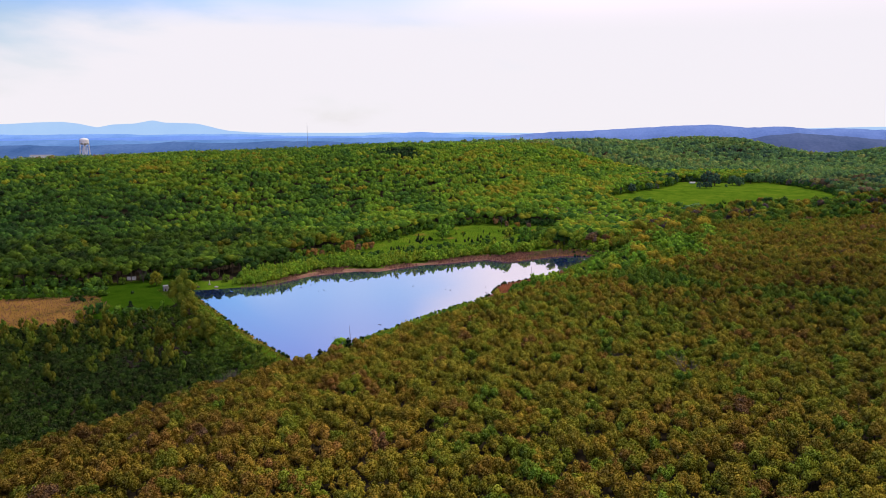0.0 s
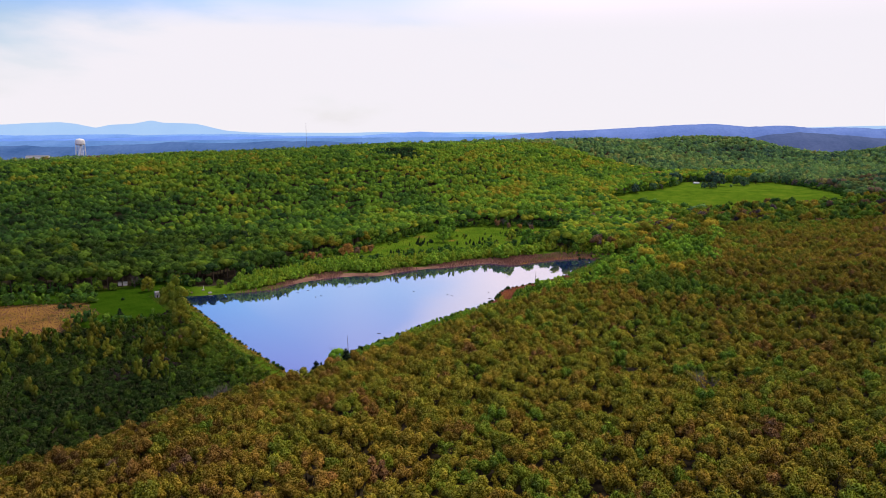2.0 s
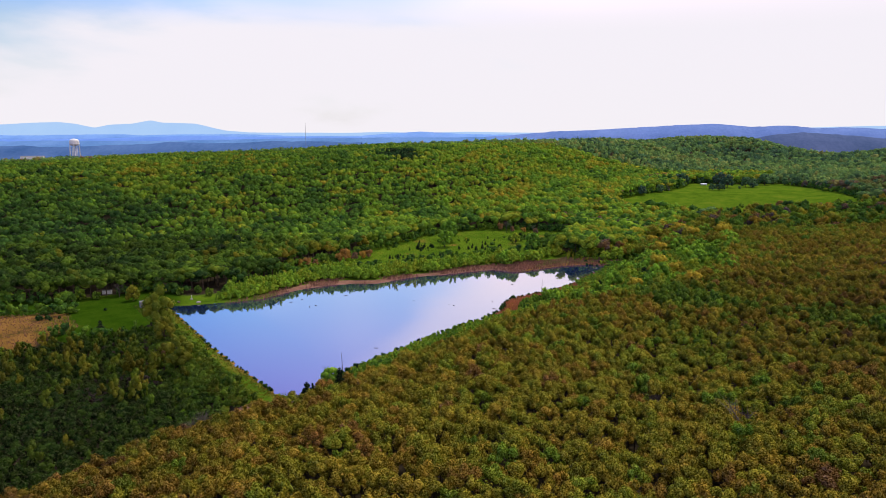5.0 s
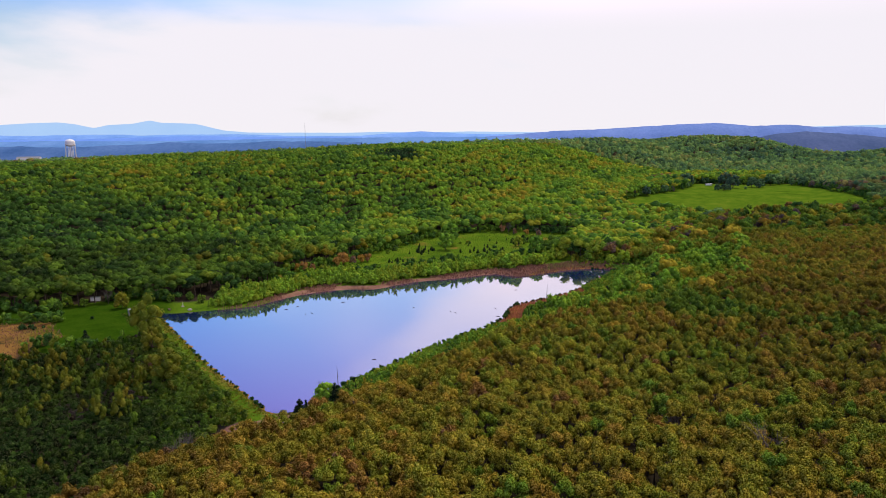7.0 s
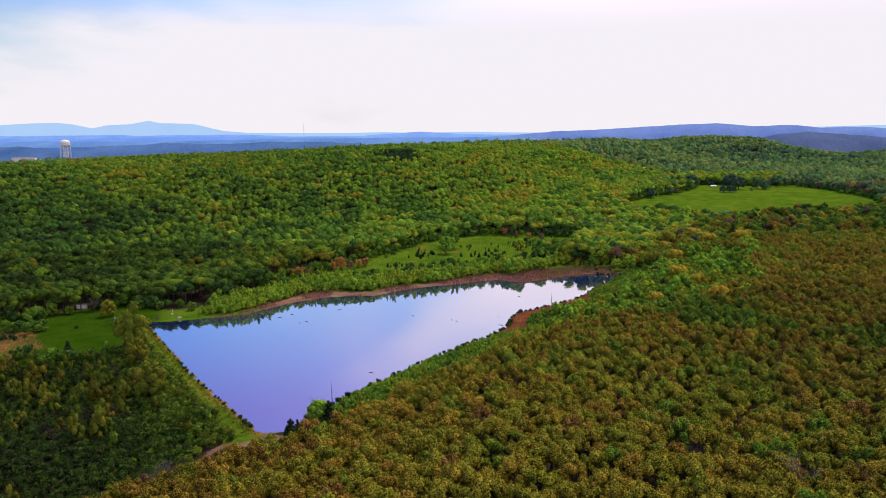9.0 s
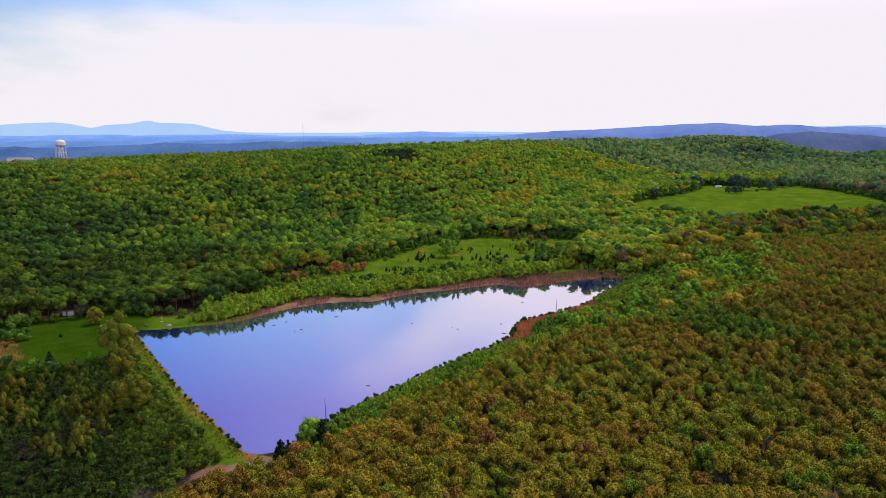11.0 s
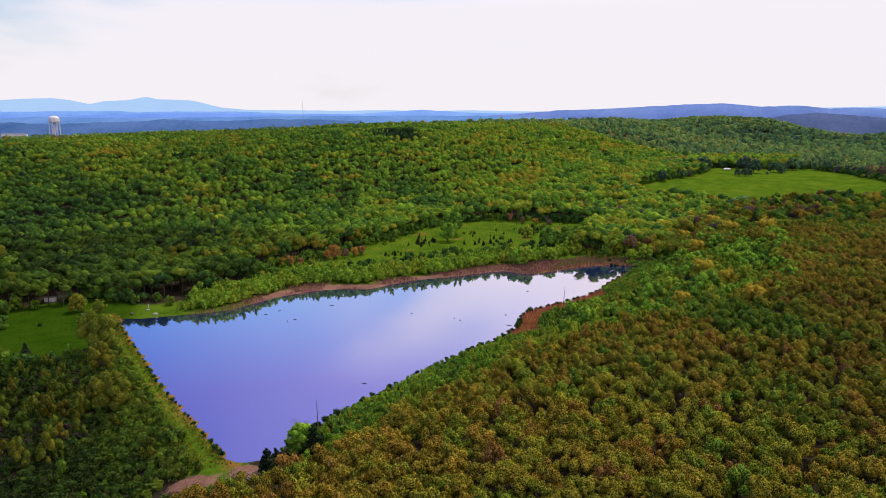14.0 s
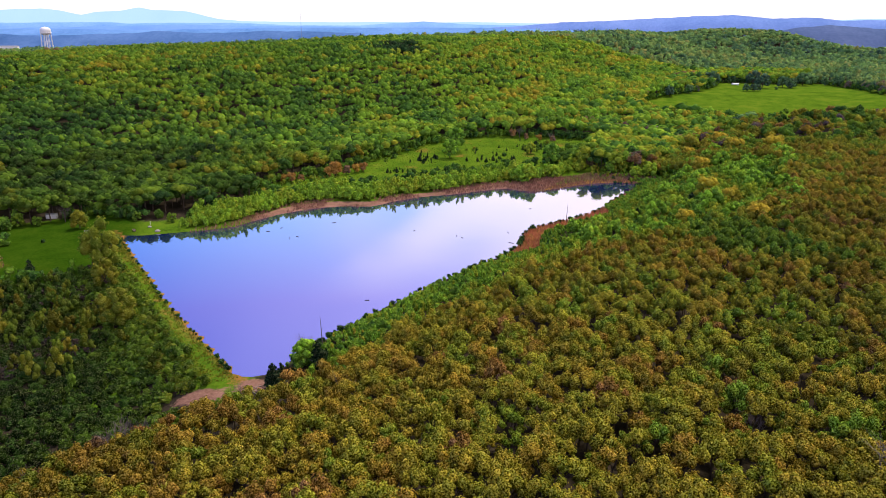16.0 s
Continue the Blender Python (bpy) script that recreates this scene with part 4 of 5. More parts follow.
    # scrub darkens away from the dam, lens vignette included in its colour
    stand("dam_thicket", "shrub", 4, x, y, t, rng.uniform(0.7, 1.5, len(x)), "dark green scrub in the hollow below the dam", "scrub", 0.25, lighter=np.interp(dam_distance(x, y), [12, 50], [-0.35, -0.68]))
    # young olive trees over that scrub
    x, y = scatter(rng, -340, -90, 225, 395, 6.6)
    keep = thicket_zone(x, y) & in_sight(x, y, 5) & (dam_distance(x, y) > 18) & (np.hypot(x + 178, y - 397) > 16) & (np.hypot(x + 166, y - 376) > 11) & (np.hypot(x + 146, y - 346) > 11) & (rng.uniform(size=len(x)) < np.interp(y, [290, 325, 345], [0.02, 0.25, 0.62]))
    x, y = x[keep], y[keep]
    stand("olive_saplings", "broad", 2, x, y, np.clip(0.48 + rng.normal(scale=0.05, size=len(x)), 0.35, 0.7), rng.uniform(0.38, 0.72, len(x)), "slender olive-green young trees above the scrub", "trees", 0.2, lighter=-0.38)
    # leafless brush in the wet spots of the hollow
    spots = np.repeat(np.array([(-203, 389), (-181, 371), (-168, 333), (-171, 320), (-191, 397), (-161, 330)]), 26, 0) + rng.normal(scale=(5.5, 4.0), size=(6 * 26, 2))
    spots = spots[thicket_zone(spots[:, 0], spots[:, 1])]
    stand("bare_brush", "shrub", 2, spots[:, 0], spots[:, 1], np.full(len(spots), 1.0), rng.uniform(0.8, 1.5, len(spots)), "purple-brown leafless brush in the hollow below the dam", "scrub", 0.25, lighter=-0.5)
    # understorey along the wood's edges
    x, y = scatter(rng, -430, 460, 380, 1140, 4.9)
    gap = np.full(len(x), 99.0)
    for poly in (MEADOW, GREEN, ORANGE, PASTURE):
        gap = np.minimum(gap, edge_distance(x, y, poly))
    sd = edge_distance(x, y, SHORE)
    belt = (gap > -3) & (gap < 11) & ((gap < 3) | ~open_zone(x, y)) & (sd > 26)
    belt |= (sd > 20) & (sd < 40) & (slope_distance(x, y) < -30) & (gap > 4) & (x < -90) & (waves(x, y, 2, 9) > 0.25)
    keep = belt & in_sight(x, y, 0) & ~((np.abs(x + 246) < 9) & (y < 482) & (y > 440))
    x, y = x[keep], y[keep]
    t = np.clip(0.27 + 0.11 * waves(x, y, 6, 14) + rng.normal(scale=0.07, size=len(x)), 0.08, 0.9)
    stand("edge_scrub", "willow", 3, x, y, t, rng.uniform(0.6, 1.45, len(x)), "mixed green scrub along the edge of the woods", "scrub", 0.3, lighter=0.25)
    # scattered shrubs of the meadow
    x, y = scatter(rng, -160, 80, 540, 800, 5.5)
    keep = (edge_distance(x, y, MEADOW) < 6) & (waves(x, y, 3, 13) > 0.42)
    x, y = x[keep], y[keep]
    stand("meadow_shrubs", "shrub", 2, x, y, np.clip(0.34 + rng.normal(scale=0.12, size=len(x)), 0.1, 0.9), rng.uniform(0.6, 1.5, len(x)), "low green shrubs scattered over the meadow", "shrubs", 0.3)


def blades(name, x, y, tall, wide, mat, label, category, per=3, tints=None, lush=0.0):
    """Upright narrow blades in loose tufts."""
    rng = np.random.default_rng(len(x))
    x = np.repeat(x, per) + rng.normal(scale=0.35, size=len(x) * per)
    y = np.repeat(y, per) + rng.normal(scale=0.35, size=len(y) * per)
    h = np.repeat(tall, per) * rng.uniform(0.6, 1.2, len(x))
    z = land(x, y)
    z = np.maximum(z, -0.4)
    a = rng.uniform(0, np.pi, len(x))
    lean = rng.normal(scale=0.16, size=(2, len(x))) * h
    dx, dy = np.cos(a) * wide, np.sin(a) * wide
    co = np.stack([np.stack([x - dx, y - dy, z - 0.1], 1), np.stack([x + dx, y + dy, z - 0.1], 1),
                   np.stack([x + dx * 0.4 + lean[0], y + dy * 0.4 + lean[1], z + h], 1), np.stack([x - dx * 0.4 + lean[0], y - dy * 0.4 + lean[1], z + h * 0.9], 1)], 1).reshape(-1, 3)
    values = {"tint": np.repeat(np.repeat(tints, per), 4), "tone_vignette": np.full(len(co), lush)} if tints is not None else None
    ob = mesh_object(name, co, np.arange(len(co)).reshape(-1, 4), [mat], values=values)
    return tagged(ob, label, category, kind="stuff")


def build_reeds_and_grass():
    rng = np.random.default_rng(13)
    x, y = scatter(rng, -215, 100, 300, 615, 1.0)
    sd, dn, e = edge_distance(x, y, SHORE), slope_distance(x, y), dam_distance(x, y)
    far_side = (dn < -40) & (e < -9) & (sd > -0.6) & (sd < np.interp(x, [-160, -120, -60, 0, 30], [3.5, 13, 8, 16, 22]) + 2.4 * waves(x, y, 5, 14)) & (x > -165) & (waves(x, y, 2, 18) + 0.5 * waves(x, y, 7, 6) > -0.2) & (rng.uniform(size=len(x)) < 0.6)
    spit = (dn > -6) & (dn < 22) & (sd > -0.5) & (sd < 9 + 2 * waves(x, y, 4, 6)) & (y > 434) & (y < 515) & (rng.uniform(size=len(x)) < 0.8)
    spit |= (dn > -6) & (sd > -0.5) & (sd < 4 + 2 * waves(x, y, 4, 6)) & (y >= 505) & (y < 575) & (x > 30)
    cove = (sd > -1) & (sd < 24 + 6 * waves(x, y, 3, 7)) & (x > 10) & ((dn < -20) | (y > 588)) & (y > 540) & (rng.uniform(size=len(x)) < 0.75)
    k = spit
    blades("spit_reeds", x[k], y[k], rng.uniform(0.9, 1.7, k.sum()), 0.16, SPIT_REED, "salmon-rust dry reeds on a spit of the near shore", "reeds", 3)
    k = (far_side | cove) & ~spit
    blades("reed_bed", x[k], y[k], rng.uniform(0.9, 1.7, k.sum()), 0.16, REED, "dry tan and rust reeds along the waterline", "reeds", 3)
    # grass on the dam and in the fields
    x, y = scatter(rng, -330, 80, 280, 800, 1.5)
    e, along = dam_distance(x, y), dam_along(x, y)
    gx, gy = x, y
    x, y = scatter(rng, -230, -80, 290, 470, 0.95)
    e, along = dam_distance(x, y), dam_along(x, y)
    k = (e > 0.5) & (e < 19) & (edge_distance(x, y, SHORE) > 0.6) & (along > 0) & (along < 185)
    blades("dam_grass", x[k], y[k], rng.uniform(0.25, 0.6, k.sum()), 0.22, FOLIAGE, "short yellow-green grass on the earth dam", "grass", 3, np.clip(0.56 - 0.009 * e[k] + rng.normal(scale=0.05, size=k.sum()), 0.25, 0.72), -0.3)
    x, y = gx, gy
    m = (edge_distance(x, y, MEADOW) < 3)
    m &= rng.uniform(size=len(x)) < 0.4
    blades("meadow_grass", x[m], y[m], rng.uniform(0.2, 0.5, m.sum()), 0.3, FOLIAGE, "lush green grass of the lakeside meadow", "grass", 2, np.clip(0.44 + rng.normal(scale=0.05, size=m.sum()), 0.15, 0.6), -0.25)
    o = (edge_distance(x, y, ORANGE) < 2) & (rng.uniform(size=len(x)) < 0.6)
    blades("dry_weeds", x[o], y[o], rng.uniform(0.3, 0.8, o.sum()), 0.25, REED, "rust-coloured dry weeds in a field", "weeds", 2)


build_woods()
build_shore_plants()
build_reeds_and_grass()


# ---- single trees and shrubs ----
def build_single_trees():
    group = "trees beside the dam"
    for k, (x, y, size, tall, tint, word) in enumerate([(-178, 397, 1.95, 1.0, 0.50, "broad olive"), (-166, 376, 1.2, 1.0, 0.56, "ochre"), (-146, 346, 1.45, 1.0, 0.50, "yellow-green"), (-186, 421, 1.0, 0.9, 0.30, "dark green")]):
        ob = plant_thing("tree", "broad", 400 + k, tint, f"{word} tree at the foot of the dam", "tree", group, 0.85, -0.2)
        ob.matrix_basis = placed(x, y, size, k * 1.3, tall)
    # meadow and far shore
    spots = [(-43, 664, 1.45, 0.36), (32, 643, 1.1, 0.34), (51, 648, 1.05, 0.50), (67, 640, 0.9, 0.46), (-118, 600, 0.8, 0.30), (-40, 690, 1.3, 0.40), (20, 690, 0.9, 0.5)]
    trees = Nursery([plant_thing("tree", "broad", 430 + k, t, f"{w} round-headed tree in the lakeside meadow", "tree", "meadow trees", 0.5, 0.8) for k, (t, w) in enumerate([(0.34, "bright green"), (0.48, "yellow-green"), (0.27, "deep green")])])
    for k, (x, y, size, tint) in enumerate(spots):
        trees.put(1 if tint > 0.42 else (0 if tint > 0.3 else 2), x, y, size, 1.0, 0.6)
    trees = Nursery([plant_thing("willow", "willow", 440 + k, t, "bright green rounded willow on the lake shore", "tree", "shore willows", 0.9, 0.25) for k, t in enumerate((0.42, 0.36, 0.31))])
    tall = Nursery([plant_thing("willow", "broad", 445 + k, t, "bright green full-grown willow near the water", "tree", "shore willows", 0.55, 0.7) for k, t in enumerate((0.43, 0.38, 0.34))])
    for k, (x, y, size) in enumerate([(13, 590, 2.2), (5, 588, 1.8), (8, 594, 2.0), (30, 600, 1.7), (-71, 315, 2.0), (-67, 319, 0.9), (-54, 335, 0.7), (-42, 352, 0.7), (-27, 374, 0.9), (39, 455, 1.5), (46, 448, 1.4), (34, 445, 1.1), (96, 608, 1.9), (108, 612, 2.0), (118, 620, 1.8), (86, 606, 1.5), (73, 501, 1.6), (92, 518, 1.5), (79, 473, 1.7), (145, 560, 1.9), (165, 557, 2.0), (128, 532, 1.9), (112, 548, 1.6)]):
        if size < 1.4:
            trees.put(k, x, y, size, 1.0)
        else:
            tall.put(k, x, y, size * 0.54, 0.9, 0.5)
    # round young trees about the head of the lake
    trees = Nursery([plant_thing("young_tree", "broad", 450 + k, t, f"{w} round young tree near the head of the lake", "tree", "young trees of the cove", 0.5, 0.85 - 0.1 * (k % 3)) for k, (t, w) in enumerate([(0.40, "green"), (0.45, "fresh green"), (0.50, "yellow-green"), (0.33, "deep green"), (0.64, "ochre")])])
    rng = np.random.default_rng(77)
    xs, ys = scatter(rng, 20, 260, 425, 690, 10.5)
    sd, dn = edge_distance(xs, ys, SHORE), slope_distance(xs, ys)
    ok = (sd > 14) & (dn > 14) & (dn < near_edge(ys) + 12) & (rng.uniform(size=len(xs)) < 0.62)
    ok |= (sd > 16) & (np.hypot(xs - 120, (ys - 640) * 1.2) < 60) & (rng.uniform(size=len(xs)) < 0.7)
    for x, y, d in zip(xs[ok], ys[ok], np.interp(sd[ok], [14, 45], [0.5, 1.0])):
        trees.put(int(rng.choice(5, p=[0.25, 0.32, 0.2, 0.13, 0.1])), float(x), float(y), rng.uniform(0.75, 1.35) * d, 0.95, 0.5)
    # young trees between the field and the wood
    trees = Nursery([plant_thing("field_tree", "broad", 470 + k, t, f"{w} young tree at the edge of the field", "tree", "trees beside the field", 0.7, -0.1) for k, (t, w) in enumerate([(0.30, "green"), (0.40, "fresh green"), (0.24, "deep green"), (0.52, "olive")])])
    for x, y, size, k in [(-257, 453, 0.6, 0), (-256, 461, 0.75, 1), (-247, 463, 0.8, 1), (-239, 477, 0.6, 2), (-221, 457, 1.0, 3), (-227, 474, 0.7, 0), (-213, 480, 0.6, 0), (-199, 474, 0.8, 1), (-190, 480, 0.95, 0), (-180, 473, 0.8, 1), (-172, 477, 0.9, 0), (-163, 476, 0.85, 1), (-155, 480, 0.9, 0), (-147, 486, 0.85, 1), (-209, 488, 1.0, 2), (-232, 486, 1.0, 2), (-262, 470, 1.0, 2)]:
        trees.put(k, x, y, size, 0.95, 0.8)
    # cedars
    cedars = Nursery([plant_thing("cedar", "cedar", 460 + k, 0.03 + 0.02 * k, "small dark evergreen cedar in the grass", "tree", "cedars") for k in range(3)])
    for cx, cy, spread, n in ((-60, 660, 14, 24), (-10, 664, 16, 20), (14, 720, 22, 14), (-76, 612, 8, 8), (-66, 586, 6, 4), (40, 700, 14, 8)):
        for k in range(n):
            x, y = random.gauss(cx, spread * 0.55), random.gauss(cy, spread * 0.7)
            if edge_distance(np.array([x]), np.array([y]), MEADOW)[0] < 2:
                cedars.put(k, x, y, random.uniform(0.6, 1.4), random.uniform(0.75, 1.0))
    for k, (x, y, size) in enumerate([(-206, 390, 1.5), (-209, 387, 1.0), (-79, 302, 2.3), (-77, 299, 2.0), (-76, 304, 2.2), (-73, 307, 2.0), (-67, 313, 2.3), (-65, 316, 1.8), (91, 515, 1.8), (87, 474, 2.4), (86, 529, 1.5), (152, 512, 1.7), (60, 470, 1.6), (128, 470, 1.8)]):
        cedars.put(k, x, y, size, 1.0)
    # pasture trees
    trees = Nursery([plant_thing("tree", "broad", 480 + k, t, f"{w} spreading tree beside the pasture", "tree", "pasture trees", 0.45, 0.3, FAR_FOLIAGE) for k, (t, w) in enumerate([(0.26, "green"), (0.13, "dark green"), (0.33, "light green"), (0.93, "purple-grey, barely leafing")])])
    rows = [(140, 905, 3, 0.9), (152, 928, 2, 1.0), (173, 952, 3, 1.1), (186, 944, 1, 1.3), (170, 962, 0, 1.1), (200, 970, 2, 1.1), (213, 968, 0, 1.2), (232, 1004, 0, 1.0), (258, 1040, 0, 1.2), (266, 1060, 1, 1.7), (259, 1066, 1, 1.5), (302, 1104, 0, 1.3), (316, 1064, 1, 1.8), (286, 996, 1, 0.9), (294, 998, 1, 0.9), (300, 1000, 1, 0.8), (318, 1036, 1, 1.7), (329, 1020, 2, 0.55), (346, 1046, 0, 1.6), (356, 1044, 0, 1.4), (350, 1034, 1, 0.7), (381, 1074, 0, 1.9), (398, 1086, 2, 1.5), (392, 1100, 2, 1.3), (409, 1074, 2, 1.4), (420, 1064, 0, 1.6), (424, 1046, 3, 1.3), (428, 1024, 0, 1.2), (424, 1006, 3, 1.2), (420, 988, 3, 1.2), (418, 970, 1, 1.1), (416, 950, 3, 1.2), (418, 930, 3, 1.0), (424, 912, 3, 1.1), (226, 984, 3, 1.0), (330, 1080, 0, 1.4), (362, 1092, 0, 1.3), (446, 1090, 2, 1.4)]
    for x, y, k, size in rows:
        trees.put(k, x, y, size * 0.92, 0.95, 0.8)
    # shrubs along dam and shore
    shrubs = Nursery([plant_thing("shrub", "shrub", 500 + k, 0.06 + 0.03 * k, "dark low shrub rooted at the waterline", "shrub", "waterline shrubs") for k in range(4)])
    k = 0
    edge = SHORE[(dam_distance(*SHORE.T) > -8) & (SHORE[:, 0] < -91) & (SHORE[:, 1] < 445)]
    for (ax, ay), (bx, by) in zip(edge, edge[1:]):
        for _ in range(2):
            u, d = random.random(), random.uniform(-0.1, 0.7)
            shrubs.put(k, ax + (bx - ax) * u - 0.801 * d, ay + (by - ay) * u - 0.599 * d, random.uniform(0.35, 0.9))
            k += 1
    near = SHORE[(slope_distance(*SHORE.T) > -14) & (SHORE[:, 1] > 318)]
    for px, py in near:
        for _ in range(3 if py < 425 else 2):
            x, y = px + random.uniform(-4, 4), py + random.uniform(-6, 6)
            d = float(edge_distance(np.array([x]), np.array([y]), SHORE)[0])
            x, y = x + 0.861 * (0.1 - d), y - 0.508 * (0.1 - d)
            shrubs.put(k, x, y, random.uniform(0.7, 1.3) * (1.25 if 430 < py < 475 else 1.0))
            k += 1
    for n, (x, y, size) in enumerate([(-249, 408, 1.6), (-246, 410, 1.8), (-243, 407, 1.5), (-240, 411, 1.2), (-252, 412, 1.3), (-224, 430, 1.2)]):
        shrubs.put(n + 2, x, y, size)
    # russet and bare growth
    twigs = []
    for n in range(3):
        rng = np.random.default_rng(520 + n)
        root = tagged(new("bare_tree"), "leafless grey tree at the edge of the woods", "tree", "bare trees")
        v, q = twig_form(rng, 16, 11, 4.5)
        mesh_object("crown", v, q, [DEADWOOD], parent=root)
        twigs.append(root)
    twigs = Nursery(twigs)
    for n, (x, y, size) in enumerate([(-212, 551, 1.1), (-206, 553, 0.9), (-197, 561, 1.2), (-190, 560, 1.0), (-203, 556, 1.0), (-236, 470, 0.7), (14, 760, 0.9), (40, 752, 0.8), (-10, 790, 0.9), (120, 690, 1.0), (150, 700, 0.9), (-73, 322, 0.6), (205, 800, 0.9), (100, 480, 0.7), (-105, 262, 0.95), (-101, 264, 0.9), (-98, 262, 1.0), (-103, 258, 0.9), (-114, 240, 0.9), (-75, 252, 0.95), (-83, 284, 0.6), (-50, 272, 0.9), (42, 254, 1.0), (62, 236, 1.0)]):
        twigs.put(n, x, y, size)
    rust = Nursery([plant_thing("russet_shrub", "willow", 540 + n, 0.80 + 0.05 * n, "russet budding shrub at the meadow's edge", "shrub", "russet shrubs", 0.8, 0.6) for n in range(3)])
    for n, (x, y, size) in enumerate([(-146, 572, 1.2), (-141, 570, 1.3), (-136, 574, 1.0), (-122, 592, 1.3), (-117, 594, 1.5), (-111, 600, 1.3), (-106, 606, 1.2), (-101, 610, 1.0), (20, 752, 1.2), (30, 750, 1.0), (8, 760, 1.1), (42, 744, 1.1), (92, 640, 1.4), (108, 652, 1.5), (118, 644, 1.4), (130, 668, 1.5), (88, 660, 1.3), (-160, 360, 0.8)]):
        rust.put(n, x, y, size)


# ---- built things ----
def part(name, bm, mat, parent, label="", smooth_faces=False):
    me = bpy.data.meshes.new(name)
    bm.to_mesh(me)
    bm.free()
    me.materials.append(mat)
    if smooth_faces:
        me.polygons.foreach_set("use_smooth", [True] * len(me.polygons))
    ob = new(name, me)
    ob.parent = parent
    return tagged(ob, label)


def rod(bm, a, b, r0, r1=None, sides=8):
    a, b = Vector(a), Vector(b)
    made = bmesh.ops.create_cone(bm, cap_ends=True, segments=sides, radius1=r0, radius2=r0 if r1 is None else r1, depth=(b - a).length)
    bmesh.ops.transform(bm, verts=made["verts"], matrix=Matrix.Translation((a + b) / 2) @ (b - a).to_track_quat("Z", "Y").to_matrix().to_4x4())
    return bm


def block(bm, x0, x1, y0, y1, z0, z1):
    made = bmesh.ops.create_cube(bm, size=1)
    bmesh.ops.transform(bm, verts=made["verts"], matrix=Matrix.Translation(((x0 + x1) / 2, (y0 + y1) / 2, (z0 + z1) / 2)) @ Matrix.Diagonal((x1 - x0, y1 - y0, z1 - z0, 1)))
    return bm


def turned(bm, profile, sides=32):
    """A body of revolution from radius and height pairs."""
    rings = [[bm.verts.new((r * math.cos(2 * math.pi * k / sides), r * math.sin(2 * math.pi * k / sides), z)) for k in range(sides)] for r, z in profile]
    for lo, hi in zip(rings, rings[1:]):
        for k in range(sides):
            bm.faces.new((lo[k], lo[(k + 1) % sides], hi[(k + 1) % sides], hi[k]))
    bm.faces.new(rings[0][::-1])
    bm.faces.new(rings[-1])
    return bm


def spot(x, y):
    return float(land(np.array([x]), np.array([y]))[0])


def water_tower(x, y, top):
    z = spot(x, y)
    root = tagged(new("water_tower"), "white-painted steel water tower on slender legs", "water tower")
    root.location = (x, y, z)
    h = top - z
    tank = part("tank", turned(bmesh.new(), [(0.6, h - 13.0), (4.5, h - 12.6), (7.2, h - 11.4), (8.2, h - 9.8), (8.4, h - 9.2), (8.4, h - 4.4), (8.1, h - 3.4), (7.0, h - 1.9), (5.2, h - 0.7), (2.6, h - 0.1), (0.5, h)]), WHITE_PAINT, root, "domed white tank", True)
    part("balcony_rail", turned(bmesh.new(), [(8.6, h - 9.5), (9.1, h - 9.5), (9.1, h - 8.7), (8.6, h - 8.7)], 32), WHITE_PAINT, tank)
    part("vent", turned(bmesh.new(), [(0.5, h), (0.5, h + 0.7), (0.8, h + 0.8), (0.2, h + 1.1)], 12), WHITE_PAINT, tank)
    part("riser_pipe", rod(bmesh.new(), (0, 0, 0), (0, 0, h - 12.8), 1.0, 1.0, 16), WHITE_PAINT, root)
    feet = [(10.0 * math.cos(a), 10.0 * math.sin(a), 0, 8.0 * math.cos(a), 8.0 * math.sin(a), h - 9.4) for a in (2 * math.pi * (k + 0.3) / 8 for k in range(8))]
    for f in feet:
        part("leg", rod(bmesh.new(), (f[0], f[1], -1.0), f[3:], 0.55, 0.5, 10), WHITE_PAINT, root)
    for a, b in zip(feet, feet[1:] + feet[:1]):
        for u in (0.33, 0.66):
            p, q = (tuple(n[k] + (n[k + 3] - n[k]) * u for k in range(3)) for n in (a, b))
            part("strut", rod(bmesh.new(), p, q, 0.18, 0.18, 6), WHITE_PAINT, root)
    return root


def radio_mast(x, y, top):
    z = spot(x, y)
    root = tagged(new("radio_mast"), "thin grey lattice radio mast beyond the ridge", "radio mast")
    root.location = (x, y, z)
    h, w = top - z, 1.5
    corners = [(w * math.cos(a), w * math.sin(a)) for a in (0.4, 2.5, 4.6)]
    for cx, cy in corners:
        part("leg", rod(bmesh.new(), (cx, cy, -1), (cx * 0.25, cy * 0.25, h - 5), 0.22, 0.16, 5), STEEL, root)
    bm = bmesh.new()
    n = 22
    for k in range(n):
        f0, f1 = 1 - 0.75 * k / n, 1 - 0.75 * (k + 1) / n
        for i in range(3):
            a, b = corners[i], corners[(i + 1) % 3]
            rod(bm, (a[0] * f0, a[1] * f0, (h - 5) * k / n), (b[0] * f1, b[1] * f1, (h - 5) * (k + 1) / n), 0.10, 0.10, 4)
    part("bracing", bm, STEEL, root)
    part("antenna", rod(bmesh.new(), (0, 0, h - 6), (0, 0, h), 0.16, 0.10, 6), STEEL, root)
    part("beacon", turned(bmesh.new(), [(0.3, h - 0.4), (0.9, h - 0.1), (0.9, h + 0.8), (0.3, h + 1.1)], 10), CONCRETE, root)
    return root


